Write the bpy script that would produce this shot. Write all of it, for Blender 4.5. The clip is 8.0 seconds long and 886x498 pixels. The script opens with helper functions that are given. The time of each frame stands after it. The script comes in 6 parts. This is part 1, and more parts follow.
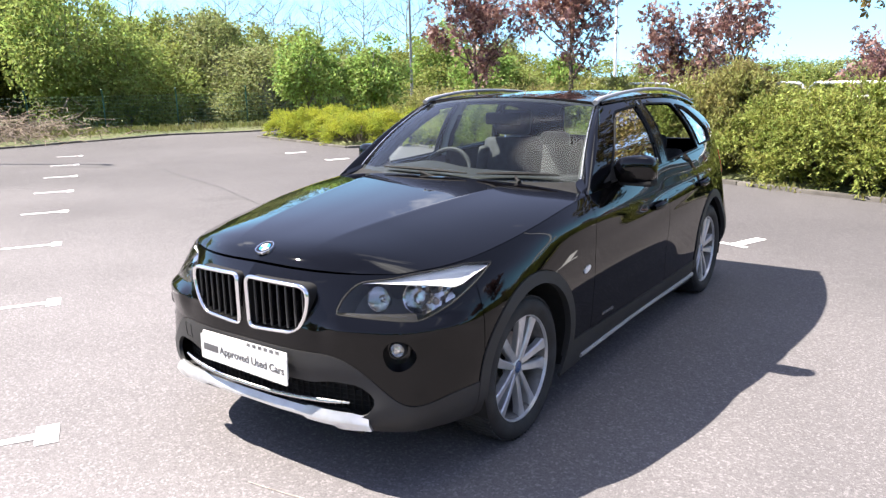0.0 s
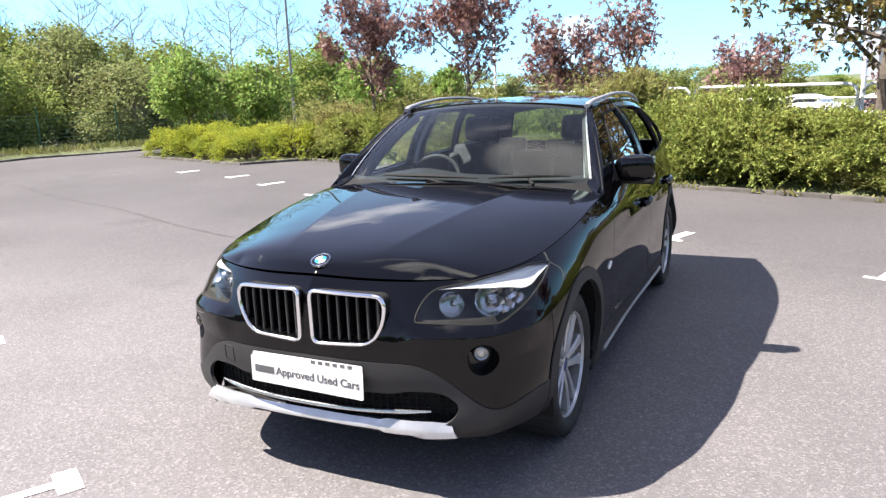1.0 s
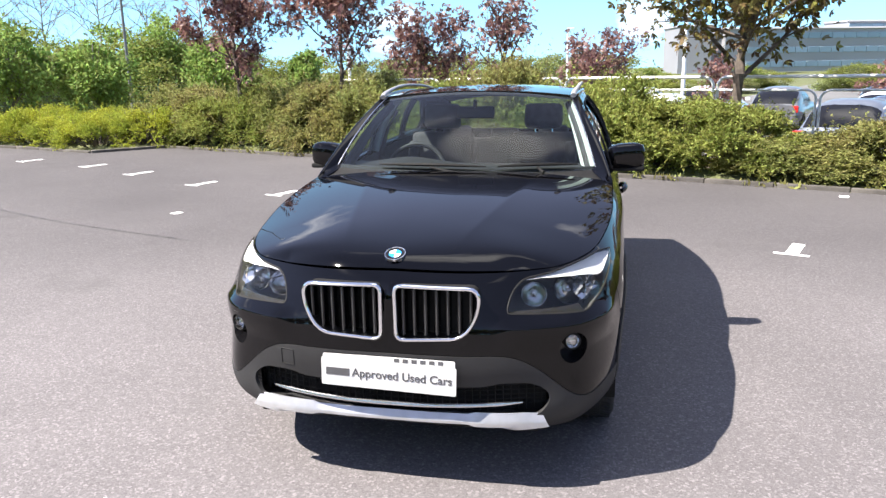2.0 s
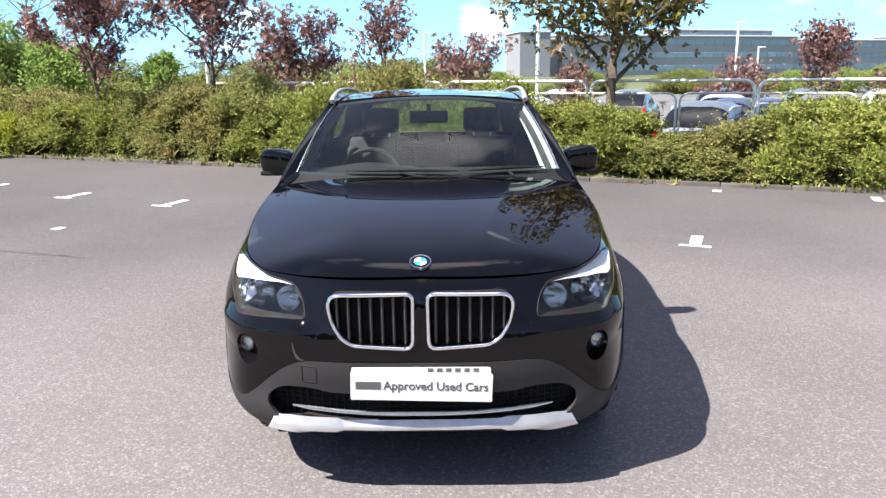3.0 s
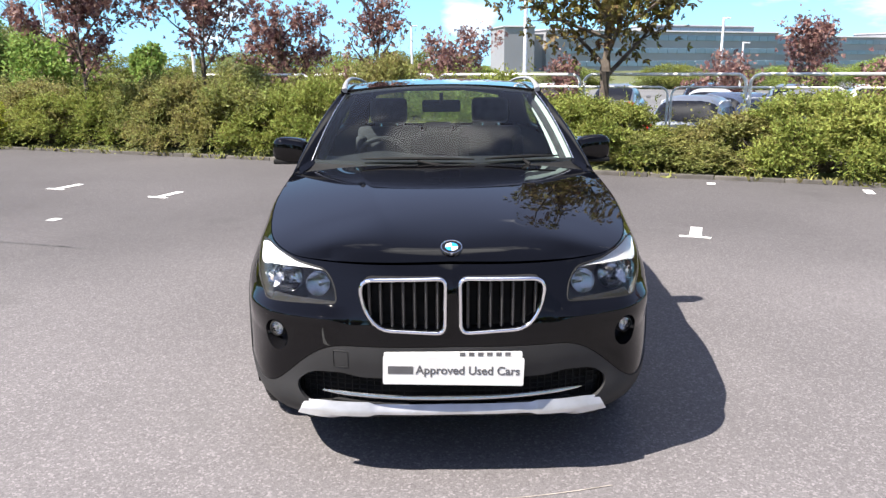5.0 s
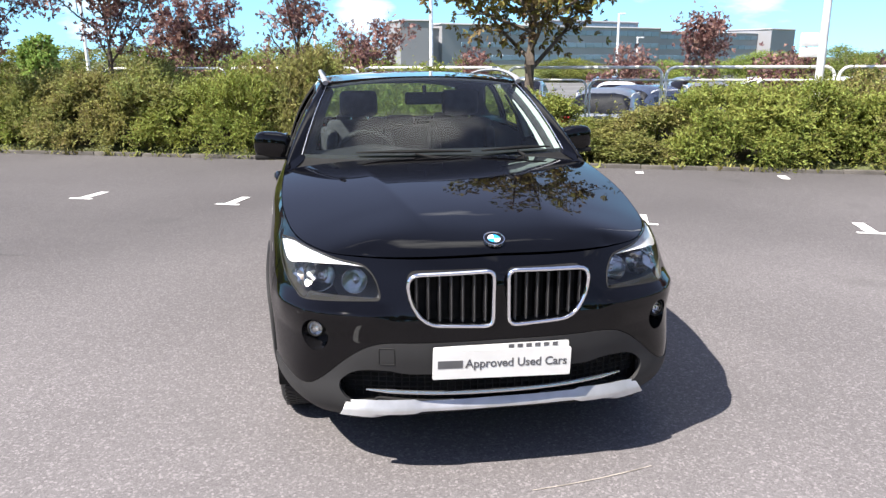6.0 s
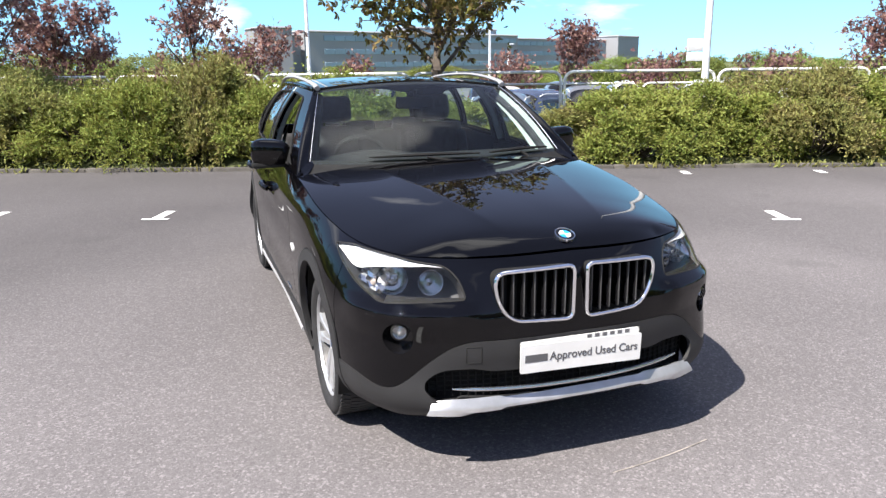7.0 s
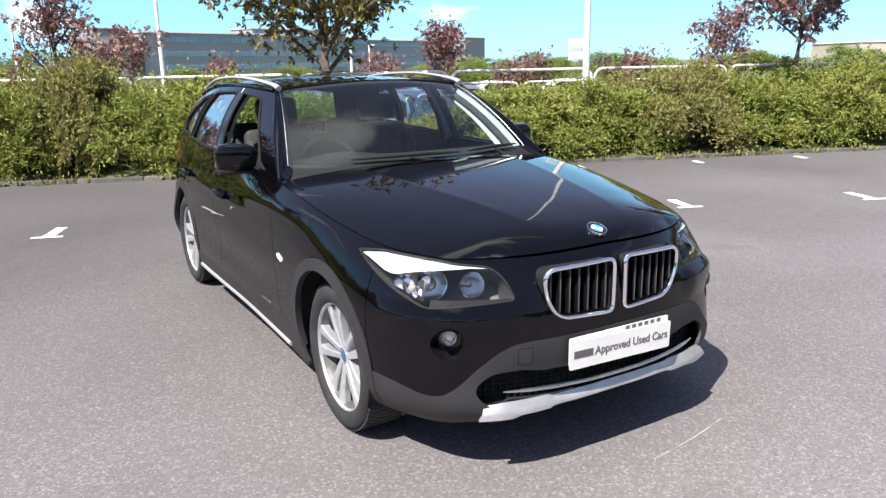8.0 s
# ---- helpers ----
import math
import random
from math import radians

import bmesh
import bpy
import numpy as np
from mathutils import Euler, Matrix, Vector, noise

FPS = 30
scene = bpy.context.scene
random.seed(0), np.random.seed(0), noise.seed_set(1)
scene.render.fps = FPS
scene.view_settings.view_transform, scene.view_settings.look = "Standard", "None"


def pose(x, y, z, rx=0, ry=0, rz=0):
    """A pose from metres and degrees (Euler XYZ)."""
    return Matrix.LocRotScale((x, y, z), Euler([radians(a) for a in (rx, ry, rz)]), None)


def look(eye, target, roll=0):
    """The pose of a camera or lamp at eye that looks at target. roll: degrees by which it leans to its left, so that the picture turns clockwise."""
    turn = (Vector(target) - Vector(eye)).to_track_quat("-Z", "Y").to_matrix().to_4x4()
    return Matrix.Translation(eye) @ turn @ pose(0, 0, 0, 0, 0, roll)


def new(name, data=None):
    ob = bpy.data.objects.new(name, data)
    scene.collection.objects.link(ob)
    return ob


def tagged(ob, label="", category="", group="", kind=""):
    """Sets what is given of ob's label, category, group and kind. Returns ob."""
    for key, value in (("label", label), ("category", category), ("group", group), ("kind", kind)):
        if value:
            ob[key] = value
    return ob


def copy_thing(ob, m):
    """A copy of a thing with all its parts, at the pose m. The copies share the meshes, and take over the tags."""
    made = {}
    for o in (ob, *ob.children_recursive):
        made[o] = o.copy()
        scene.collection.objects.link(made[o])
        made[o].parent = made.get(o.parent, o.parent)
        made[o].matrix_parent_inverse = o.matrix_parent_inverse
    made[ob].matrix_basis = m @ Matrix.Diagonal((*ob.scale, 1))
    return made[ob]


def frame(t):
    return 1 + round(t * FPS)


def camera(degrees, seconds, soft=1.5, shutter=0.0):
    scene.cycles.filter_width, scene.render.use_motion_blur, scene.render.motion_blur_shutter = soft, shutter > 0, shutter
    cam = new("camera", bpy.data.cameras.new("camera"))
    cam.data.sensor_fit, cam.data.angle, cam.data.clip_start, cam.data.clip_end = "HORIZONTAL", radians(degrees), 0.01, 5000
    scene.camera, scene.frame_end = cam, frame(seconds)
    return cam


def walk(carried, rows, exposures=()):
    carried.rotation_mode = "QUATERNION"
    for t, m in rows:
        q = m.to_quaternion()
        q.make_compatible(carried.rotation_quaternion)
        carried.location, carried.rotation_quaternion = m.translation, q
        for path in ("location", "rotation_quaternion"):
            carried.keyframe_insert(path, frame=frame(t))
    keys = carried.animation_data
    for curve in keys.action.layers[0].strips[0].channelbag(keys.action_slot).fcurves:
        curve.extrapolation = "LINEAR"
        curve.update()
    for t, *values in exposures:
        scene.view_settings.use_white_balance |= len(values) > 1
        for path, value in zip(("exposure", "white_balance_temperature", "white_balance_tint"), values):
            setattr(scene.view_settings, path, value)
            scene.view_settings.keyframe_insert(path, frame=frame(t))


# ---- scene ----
cam = camera(62.0, 8.0, soft=1.4)
PATH = [
    (0, (2.348, -1.875, 1.599), (1.224, -0.283, 1.149), -1.1),
    (0.5, (2.055, -2.098, 1.596), (1.017, -0.447, 1.15), -2.5),
    (1, (1.682, -2.267, 1.585), (0.854, -0.497, 1.159), -2.2),
    (1.2, (1.503, -2.321, 1.609), (0.735, -0.528, 1.167), -2.5),
    (2.3, (0.497, -2.541, 1.617), (0.24, -0.612, 1.154), -1.3),
    (2.5, (0.349, -2.532, 1.621), (0.172, -0.593, 1.165), -2.1),
    (3, (0.098, -2.56, 1.631), (0.09, -0.616, 1.161), -0.7),
    (3.5, (0.01, -2.572, 1.629), (0.029, -0.631, 1.15), -0.1),
    (4, (-0.009, -2.563, 1.624), (-0.006, -0.623, 1.139), -0.6),
    (5.5, (-0.259, -2.587, 1.594), (-0.142, -0.65, 1.11), 0.2),
    (6, (-0.619, -2.507, 1.592), (-0.316, -0.595, 1.091), -0.3),
    (6.5, (-1.037, -2.452, 1.583), (-0.564, -0.568, 1.107), -0.6),
    (7, (-1.394, -2.362, 1.583), (-0.752, -0.531, 1.096), -0.7),
    (7.5, (-1.699, -2.154, 1.574), (-0.859, -0.403, 1.096), -0.9),
    (8, (-1.983, -1.995, 1.574), (-0.997, -0.325, 1.085), -1.1),
]
walk(cam, [(t, look(eye, target, roll)) for t, eye, target, roll in PATH],
     exposures=((0, 2.20, 6800, 12), (1, 2.04, 6800, 12), (2.5, 1.86, 6700, 12), (3.5, 1.80, 6700, 12), (6.5, 1.59, 6650, 11), (8, 1.53, 6600, 11)))

# ---- light ----
SUN_DIR = Vector((-0.70, -0.32, 1.0)).normalized()      # towards the sun
world = bpy.data.worlds.new("sky")
scene.world = world
world.use_nodes = True
wn, wl = world.node_tree.nodes, world.node_tree.links
wn.clear()
sky = wn.new("ShaderNodeTexSky")
sky.sky_type, sky.sun_disc = "NISHITA", False
sky.sun_elevation = math.asin(SUN_DIR.z)
sky.sun_rotation = math.atan2(SUN_DIR.x, SUN_DIR.y)
sky.air_density, sky.dust_density, sky.ozone_density = 1.0, 0.0, 3.0
sky.altitude = 6500
co = wn.new("ShaderNodeTexCoord")
mp = wn.new("ShaderNodeMapping")
mp.inputs["Scale"].default_value = (1.0, 1.0, 3.4)
mp.inputs["Location"].default_value = (3.1, 1.7, 0.4)
cl = wn.new("ShaderNodeTexNoise")
cl.inputs["Scale"].default_value, cl.inputs["Detail"].default_value, cl.inputs["Roughness"].default_value = 2.3, 9, 0.56
rp = wn.new("ShaderNodeValToRGB")
rp.color_ramp.elements[0].position, rp.color_ramp.elements[1].position = 0.63, 0.84
mxs = wn.new("ShaderNodeMix")
mxs.data_type = "RGBA"
mxs.inputs["B"].default_value = (6.4, 6.5, 6.7, 1)
bgd = wn.new("ShaderNodeBackground")
bgd.inputs["Strength"].default_value = 0.15
wo = wn.new("ShaderNodeOutputWorld")
up = wn.new("ShaderNodeVectorMath")
up.operation = "ADD"
up.inputs[1].default_value = (0, 0, 0.15)
wl.new(co.outputs["Generated"], up.inputs[0])
wl.new(up.outputs["Vector"], sky.inputs["Vector"])
wl.new(co.outputs["Generated"], mp.inputs["Vector"])
wl.new(mp.outputs["Vector"], cl.inputs["Vector"])
cover = cl.outputs["Fac"]
# single fair-weather clouds: towards, half width in degrees, density
for to, half, dense in (((0.03, 0.13, 0.99), 24, .36), ((.06, 1.0, .082), 4.0, .17), ((-.28, 1.0, .075), 4.0, .15)):
    dt, mr_, ad_ = wn.new("ShaderNodeVectorMath"), wn.new("ShaderNodeMapRange"), wn.new("ShaderNodeMath")
    dt.operation, ad_.operation = "DOT_PRODUCT", "ADD"
    dt.inputs[1].default_value = Vector(to).normalized()
    mr_.interpolation_type = "SMOOTHSTEP"
    mr_.inputs["From Min"].default_value, mr_.inputs["From Max"].default_value = math.cos(radians(half)), 1.0
    mr_.inputs["To Min"].default_value, mr_.inputs["To Max"].default_value = 0.0, dense
    wl.new(co.outputs["Generated"], dt.inputs[0])
    wl.new(dt.outputs["Value"], mr_.inputs["Value"])
    wl.new(cover, ad_.inputs[0])
    wl.new(mr_.outputs["Result"], ad_.inputs[1])
    cover = ad_.outputs["Value"]
wl.new(cover, rp.inputs["Fac"])
wl.new(rp.outputs["Color"], mxs.inputs["Factor"])
hsv = wn.new("ShaderNodeHueSaturation")
# paler and less green away from the horizon
sep = wn.new("ShaderNodeSeparateXYZ")
wl.new(co.outputs["Generated"], sep.inputs["Vector"])
for sock, low_v, high_v in (("Hue", .464, .508), ("Saturation", .95, .70)):
    mr_ = wn.new("ShaderNodeMapRange")
    mr_.interpolation_type = "SMOOTHSTEP"
    for k, val in (("From Min", .10), ("From Max", .42), ("To Min", low_v), ("To Max", high_v)):
        mr_.inputs[k].default_value = val
    wl.new(sep.outputs["Z"], mr_.inputs["Value"])
    wl.new(mr_.outputs["Result"], hsv.inputs[sock])
wl.new(sky.outputs["Color"], hsv.inputs["Color"])
wl.new(hsv.outputs["Color"], mxs.inputs["A"])
wl.new(mxs.outputs["Result"], bgd.inputs["Color"])
wl.new(bgd.outputs["Background"], wo.inputs["Surface"])
sun_data = bpy.data.lights.new("sun", "SUN")
sun_data.energy, sun_data.angle, sun_data.color = 4.0, radians(0.53), (1.0, 0.955, 0.89)
sun = new("sun", sun_data)
sun.matrix_world = look(SUN_DIR * 60, (0, 0, 0))

# ---- materials ----


def material(name, base, rough=0.5, metal=0.0, coat=0.0, var=0.0, scale=8.0, bump=0.0, bump_scale=60.0, fine=0.0, fine_scale=300.0,
             spec=0.5, island=0.0, obj=0.0, second=None, rough_var=0.0, translucent=None, bump_dist=0.01):
    """Principled with noise variation at two scales, relief, and variation per island or per object."""
    m = bpy.data.materials.new(name)
    m.use_nodes = True
    nt = m.node_tree
    n, l = nt.nodes, nt.links
    b = n["Principled BSDF"]
    b.inputs["Roughness"].default_value, b.inputs["Metallic"].default_value = rough, metal
    b.inputs["Coat Weight"].default_value, b.inputs["Coat Roughness"].default_value = coat, 0.02
    b.inputs["Specular IOR Level"].default_value = spec
    base4 = (*base, 1)
    b.inputs["Base Color"].default_value = base4
    tc = n.new("ShaderNodeTexCoord")

    def noise_node(s, detail=5.0):
        t = n.new("ShaderNodeTexNoise")
        t.inputs["Scale"].default_value, t.inputs["Detail"].default_value = s, detail
        l.new(tc.outputs["Object"], t.inputs["Vector"])
        return t.outputs["Fac"]

    def mixed(fac, a, c2):
        x = n.new("ShaderNodeMix")
        x.data_type = "RGBA"
        for sock, v in (("Factor", fac), ("A", a), ("B", c2)):
            if isinstance(v, (float, int, tuple)):
                x.inputs[sock].default_value = v
            else:
                l.new(v, x.inputs[sock])
        return x.outputs["Result"]

    def ranged(v, lo, hi, a, c2):
        x = n.new("ShaderNodeMapRange")
        for sock, val in (("From Min", lo), ("From Max", hi), ("To Min", a), ("To Max", c2)):
            x.inputs[sock].default_value = val
        l.new(v, x.inputs["Value"])
        return x.outputs["Result"]

    col = base4
    sec = (*second, 1) if second else tuple(min(1, c * (1 + 2 * var)) for c in base) + (1,)
    if var or second:
        col = mixed(ranged(noise_node(scale), 0.35, 0.65, 0.0, 1.0), tuple(c * (1 - var) for c in base) + (1,), sec)
    if fine:
        f = ranged(noise_node(fine_scale, 2.0), 0.3, 0.7, 1 - fine, 1 + fine)
        x = n.new("ShaderNodeVectorMath")
        x.operation = "SCALE"
        if isinstance(col, tuple):
            x.inputs[0].default_value = col[:3]
        else:
            l.new(col, x.inputs[0])
        l.new(f, x.inputs["Scale"])
        col = x.outputs["Vector"]
    for amount, kind in ((island, "i"), (obj, "o")):
        if amount:
            if kind == "i":
                r = n.new("ShaderNodeNewGeometry").outputs["Random Per Island"]
            else:
                r = n.new("ShaderNodeObjectInfo").outputs["Random"]
            h = n.new("ShaderNodeHueSaturation")
            l.new(ranged(r, 0, 1, 1 - amount, 1 + amount), h.inputs["Value"])
            l.new(ranged(r, 0, 1, 0.5 - 0.05 * amount, 0.5 + 0.06 * amount), h.inputs["Hue"])
            if isinstance(col, tuple):
                h.inputs["Color"].default_value = col
            else:
                l.new(col, h.inputs["Color"])
            col = h.outputs["Color"]
    if not isinstance(col, tuple):
        l.new(col, b.inputs["Base Color"])
    if rough_var:
        l.new(ranged(noise_node(scale * 3), 0.3, 0.7, rough - rough_var, rough + rough_var), b.inputs["Roughness"])
    if bump:
        bp = n.new("ShaderNodeBump")
        bp.inputs["Strength"].default_value, bp.inputs["Distance"].default_value = bump, bump_dist
        l.new(noise_node(bump_scale, 3.0), bp.inputs["Height"])
        l.new(bp.outputs["Normal"], b.inputs["Normal"])
    if translucent:
        tr = n.new("ShaderNodeBsdfTranslucent")
        if isinstance(col, tuple):
            tr.inputs["Color"].default_value = col
        else:
            l.new(col, tr.inputs["Color"])
        ms = n.new("ShaderNodeMixShader")
        ms.inputs["Fac"].default_value = translucent
        l.new(b.outputs["BSDF"], ms.inputs[1])
        l.new(tr.outputs["BSDF"], ms.inputs[2])
        l.new(ms.outputs["Shader"], n["Material Output"].inputs["Surface"])
    return m


def glass_material(name, tint, ior=1.5, rough=0.0, film=0.0):
    """A thin pane: tinted see-through with a Fresnel gloss."""
    m = bpy.data.materials.new(name)
    m.use_nodes = True
    n, l = m.node_tree.nodes, m.node_tree.links
    n.remove(n["Principled BSDF"])
    t, g, f, x = n.new("ShaderNodeBsdfTransparent"), n.new("ShaderNodeBsdfGlossy"), n.new("ShaderNodeFresnel"), n.new("ShaderNodeMixShader")
    t.inputs["Color"].default_value = (*tint, 1)
    g.inputs["Roughness"].default_value = rough
    f.inputs["IOR"].default_value = ior
    l.new(f.outputs["Fac"], x.inputs["Fac"])
    clear = t.outputs["BSDF"]
    if film:
        d, x2, nz, r2, tc2 = n.new("ShaderNodeBsdfDiffuse"), n.new("ShaderNodeMixShader"), n.new("ShaderNodeTexNoise"), n.new("ShaderNodeMapRange"), n.new("ShaderNodeTexCoord")
        d.inputs["Color"].default_value = (0.75, 0.77, 0.76, 1)
        nz.inputs["Scale"].default_value, nz.inputs["Detail"].default_value = 2.2, 5.0
        r2.inputs["From Min"].default_value, r2.inputs["From Max"].default_value = 0.35, 0.75
        r2.inputs["To Min"].default_value, r2.inputs["To Max"].default_value = film * .15, film * 2.6
        l.new(tc2.outputs["Object"], nz.inputs["Vector"])
        l.new(nz.outputs["Fac"], r2.inputs["Value"])
        l.new(r2.outputs["Result"], x2.inputs["Fac"])
        l.new(clear, x2.inputs[1])
        l.new(d.outputs["BSDF"], x2.inputs[2])
        clear = x2.outputs["Shader"]
    l.new(clear, x.inputs[1])
    l.new(g.outputs["BSDF"], x.inputs[2])
    l.new(x.outputs["Shader"], n["Material Output"].inputs["Surface"])
    return m


PAINT = material("black_paint", (0.0012, 0.0011, 0.0016), rough=0.35, coat=1.0, var=0.15, scale=3, spec=0.0)
PAINT.node_tree.nodes["Principled BSDF"].inputs["Coat IOR"].default_value = 1.40
GAP = material("seam_black", (0.006, 0.006, 0.006), rough=0.8, var=0.1)
CLAD = material("grey_plastic", (0.017, 0.017, 0.018), rough=0.62, var=0.1, scale=6, bump=0.15, bump_scale=900, bump_dist=0.001, fine=0.08)
SILVER = material("silver_trim", (0.46, 0.46, 0.47), rough=0.36, metal=0.6, var=0.06, scale=14)
CHROME = material("chrome", (0.85, 0.86, 0.88), rough=0.07, metal=1.0, var=0.03)
SATIN = material("satin_aluminium", (0.66, 0.67, 0.69), rough=0.26, metal=1.0, var=0.04)
BLACKGLOSS = material("gloss_black", (0.006, 0.006, 0.007), rough=0.12, var=0.1)
BLACKMATT = material("matt_black", (0.010, 0.010, 0.010), rough=0.75, spec=0.25, var=0.2, scale=20)
RUBBER = material("rubber", (0.016, 0.016, 0.017), rough=0.75, var=0.25, scale=12, fine=0.15, bump=0.1, bump_scale=200)
RIM = material("silver_wheel_paint", (0.50, 0.51, 0.53), rough=0.32, metal=0.6, var=0.05, scale=30)
RIMDARK = material("wheel_barrel", (0.10, 0.098, 0.096), rough=0.55, metal=0.3, var=0.25, scale=20)
STEEL = material("brake_steel", (0.32, 0.31, 0.30), rough=0.4, metal=1.0, var=0.2, scale=30)
LINING = material("dark_lining", (0.028, 0.028, 0.029), rough=0.85, var=0.2, scale=20)
SEATCLOTH = material("black_upholstery", (0.024, 0.024, 0.026), rough=0.8, var=0.25, scale=25, bump=0.2, bump_scale=400)
DASH = material("dashboard_plastic", (0.016, 0.016, 0.017), rough=0.65, spec=0.3, var=0.15, scale=15, bump=0.15, bump_scale=500)
TRIMGREY = material("pale_grey_trim", (0.42, 0.48, 0.455), rough=0.6, var=0.08)
BEZEL = material("lamp_bezel", (0.82, 0.83, 0.84), rough=0.35, metal=0.1, var=0.04)
STRIP = material("silver_strip_paint", (0.34, 0.34, 0.35), rough=0.4, metal=0.2, var=0.05)
REFLECTOR = material("lamp_reflector", (0.66, 0.66, 0.66), rough=0.11, metal=1.0, var=0.05)
BEZELDARK = material("lamp_bezel_dark", (0.085, 0.084, 0.083), rough=0.4, metal=0.2, var=0.1)
GRILLEDGE = material("grille_bar_grey", (0.09, 0.09, 0.092), rough=0.35, metal=0.4, var=0.1)
AMBER = material("amber_lamp", (0.36, 0.30, 0.26), rough=0.3, var=0.1)
REDLAMP = material("red_lamp", (0.5, 0.015, 0.012), rough=0.15, coat=0.6, var=0.1)
PLATE = material("plate_white", (0.66, 0.66, 0.645), rough=0.35, var=0.03, scale=12)
INK = material("ink_grey", (0.09, 0.09, 0.095), rough=0.5, var=0.1)
BLUE = material("roundel_blue", (0.02, 0.28, 0.62), rough=0.2, coat=0.5, var=0.05)
CAPBLUE = material("cap_blue", (0.035, 0.075, 0.17), rough=0.25, coat=0.4, var=0.1)
WHITE = material("roundel_white", (0.85, 0.85, 0.85), rough=0.2, coat=0.5, var=0.03)
GLASS_FRONT = glass_material("windscreen_glass", (0.78, 0.92, 0.92), 1.52, rough=0.05, film=0.0022)
GLASS_SIDE = glass_material("side_glass", (0.66, 0.73, 0.71), 1.26, film=0.004)
GLASS_LAMP = glass_material("lamp_lens", (0.93, 0.94, 0.95), 1.45)

# ---- mesh helpers ----


def part(name, bm, mat, parent=None, label="", sharp=38.0):
    """Links a bmesh as one mesh object under a thing or a part."""
    me = bpy.data.meshes.new(name)
    bm.normal_update()
    bm.to_mesh(me)
    bm.free()
    for p in me.polygons:
        p.use_smooth = True
    me.set_sharp_from_angle(angle=radians(sharp))
    me.materials.append(mat)
    ob = new(name, me)
    if mat in (GLASS_FRONT, GLASS_SIDE, GLASS_LAMP):
        ob.visible_shadow = False
    ob.parent = parent
    return tagged(ob, label)


def raw(name, verts, faces, mat, parent=None, label="", smooth=False):
    """Links plain vertex and face arrays as one mesh object."""
    me = bpy.data.meshes.new(name)
    me.from_pydata([tuple(v) for v in verts] if not isinstance(verts, np.ndarray) else verts.tolist(), [], faces if not isinstance(faces, np.ndarray) else faces.tolist())
    if smooth:
        for p in me.polygons:
            p.use_smooth = True
    me.materials.append(mat)
    ob = new(name, me)
    ob.parent = parent
    return tagged(ob, label)


def empty(name, m=None):
    ob = new(name)
    if m is not None:
        ob.matrix_world = m
    return ob


def box(bm, centre, size, bevel=0.0, m=None, seg=2):
    r = bmesh.ops.create_cube(bm, size=1.0)
    vs = r["verts"]
    for v in vs:
        v.co = Vector((v.co.x * size[0], v.co.y * size[1], v.co.z * size[2]))
    if bevel:
        es = list({e for v in vs for e in v.link_edges})
        out = bmesh.ops.bevel(bm, geom=es, offset=bevel, segments=seg, affect="EDGES", profile=0.6)
        vs = list({v for f in out["faces"] for v in f.verts} | {v for v in vs if v.is_valid})
    t = Matrix.Translation(centre) if m is None else m @ Matrix.Translation(centre)
    for v in vs:
        v.co = t @ v.co
    return vs


def lathe(bm, profile, m, seg=48):
    """Turns (radius, height) pairs round local z."""
    rings = []
    for r, h in profile:
        rings.append([bm.verts.new(m @ Vector((r * math.cos(a), r * math.sin(a), h))) for a in np.linspace(0, 2 * math.pi, seg, endpoint=False)])
    for a, b in zip(rings, rings[1:]):
        for i in range(seg):
            bm.faces.new((a[i], a[(i + 1) % seg], b[(i + 1) % seg], b[i]))
    return rings


def tube(bm, pts, rad, seg=8, flat=1.0, closed=False, caps=True, up=(0, 0, 1)):
    """A tube along points; flat squeezes it along the up direction."""
    pts = [Vector(p) for p in pts]
    rings, cnt = [], len(pts)
    for i, p in enumerate(pts):
        a, b = (pts[i - 1], pts[(i + 1) % cnt]) if closed else (pts[max(i - 1, 0)], pts[min(i + 1, cnt - 1)])
        d = (b - a).normalized()
        s = d.cross(Vector(up))
        s = s.normalized() if s.length > 1e-4 else Vector((1, 0, 0))
        w = s.cross(d).normalized()
        r = rad[i] if hasattr(rad, "__len__") else rad
        rings.append([bm.verts.new(p + s * (math.cos(t) * r) + w * (math.sin(t) * r * flat)) for t in np.linspace(0, 2 * math.pi, seg, endpoint=False)])
    for i in range(cnt if closed else cnt - 1):
        a, b = rings[i], rings[(i + 1) % cnt]
        for j in range(seg):
            bm.faces.new((a[j], a[(j + 1) % seg], b[(j + 1) % seg], b[j]))
    if caps and not closed:
        bm.faces.new(rings[0][::-1])
        bm.faces.new(rings[-1])


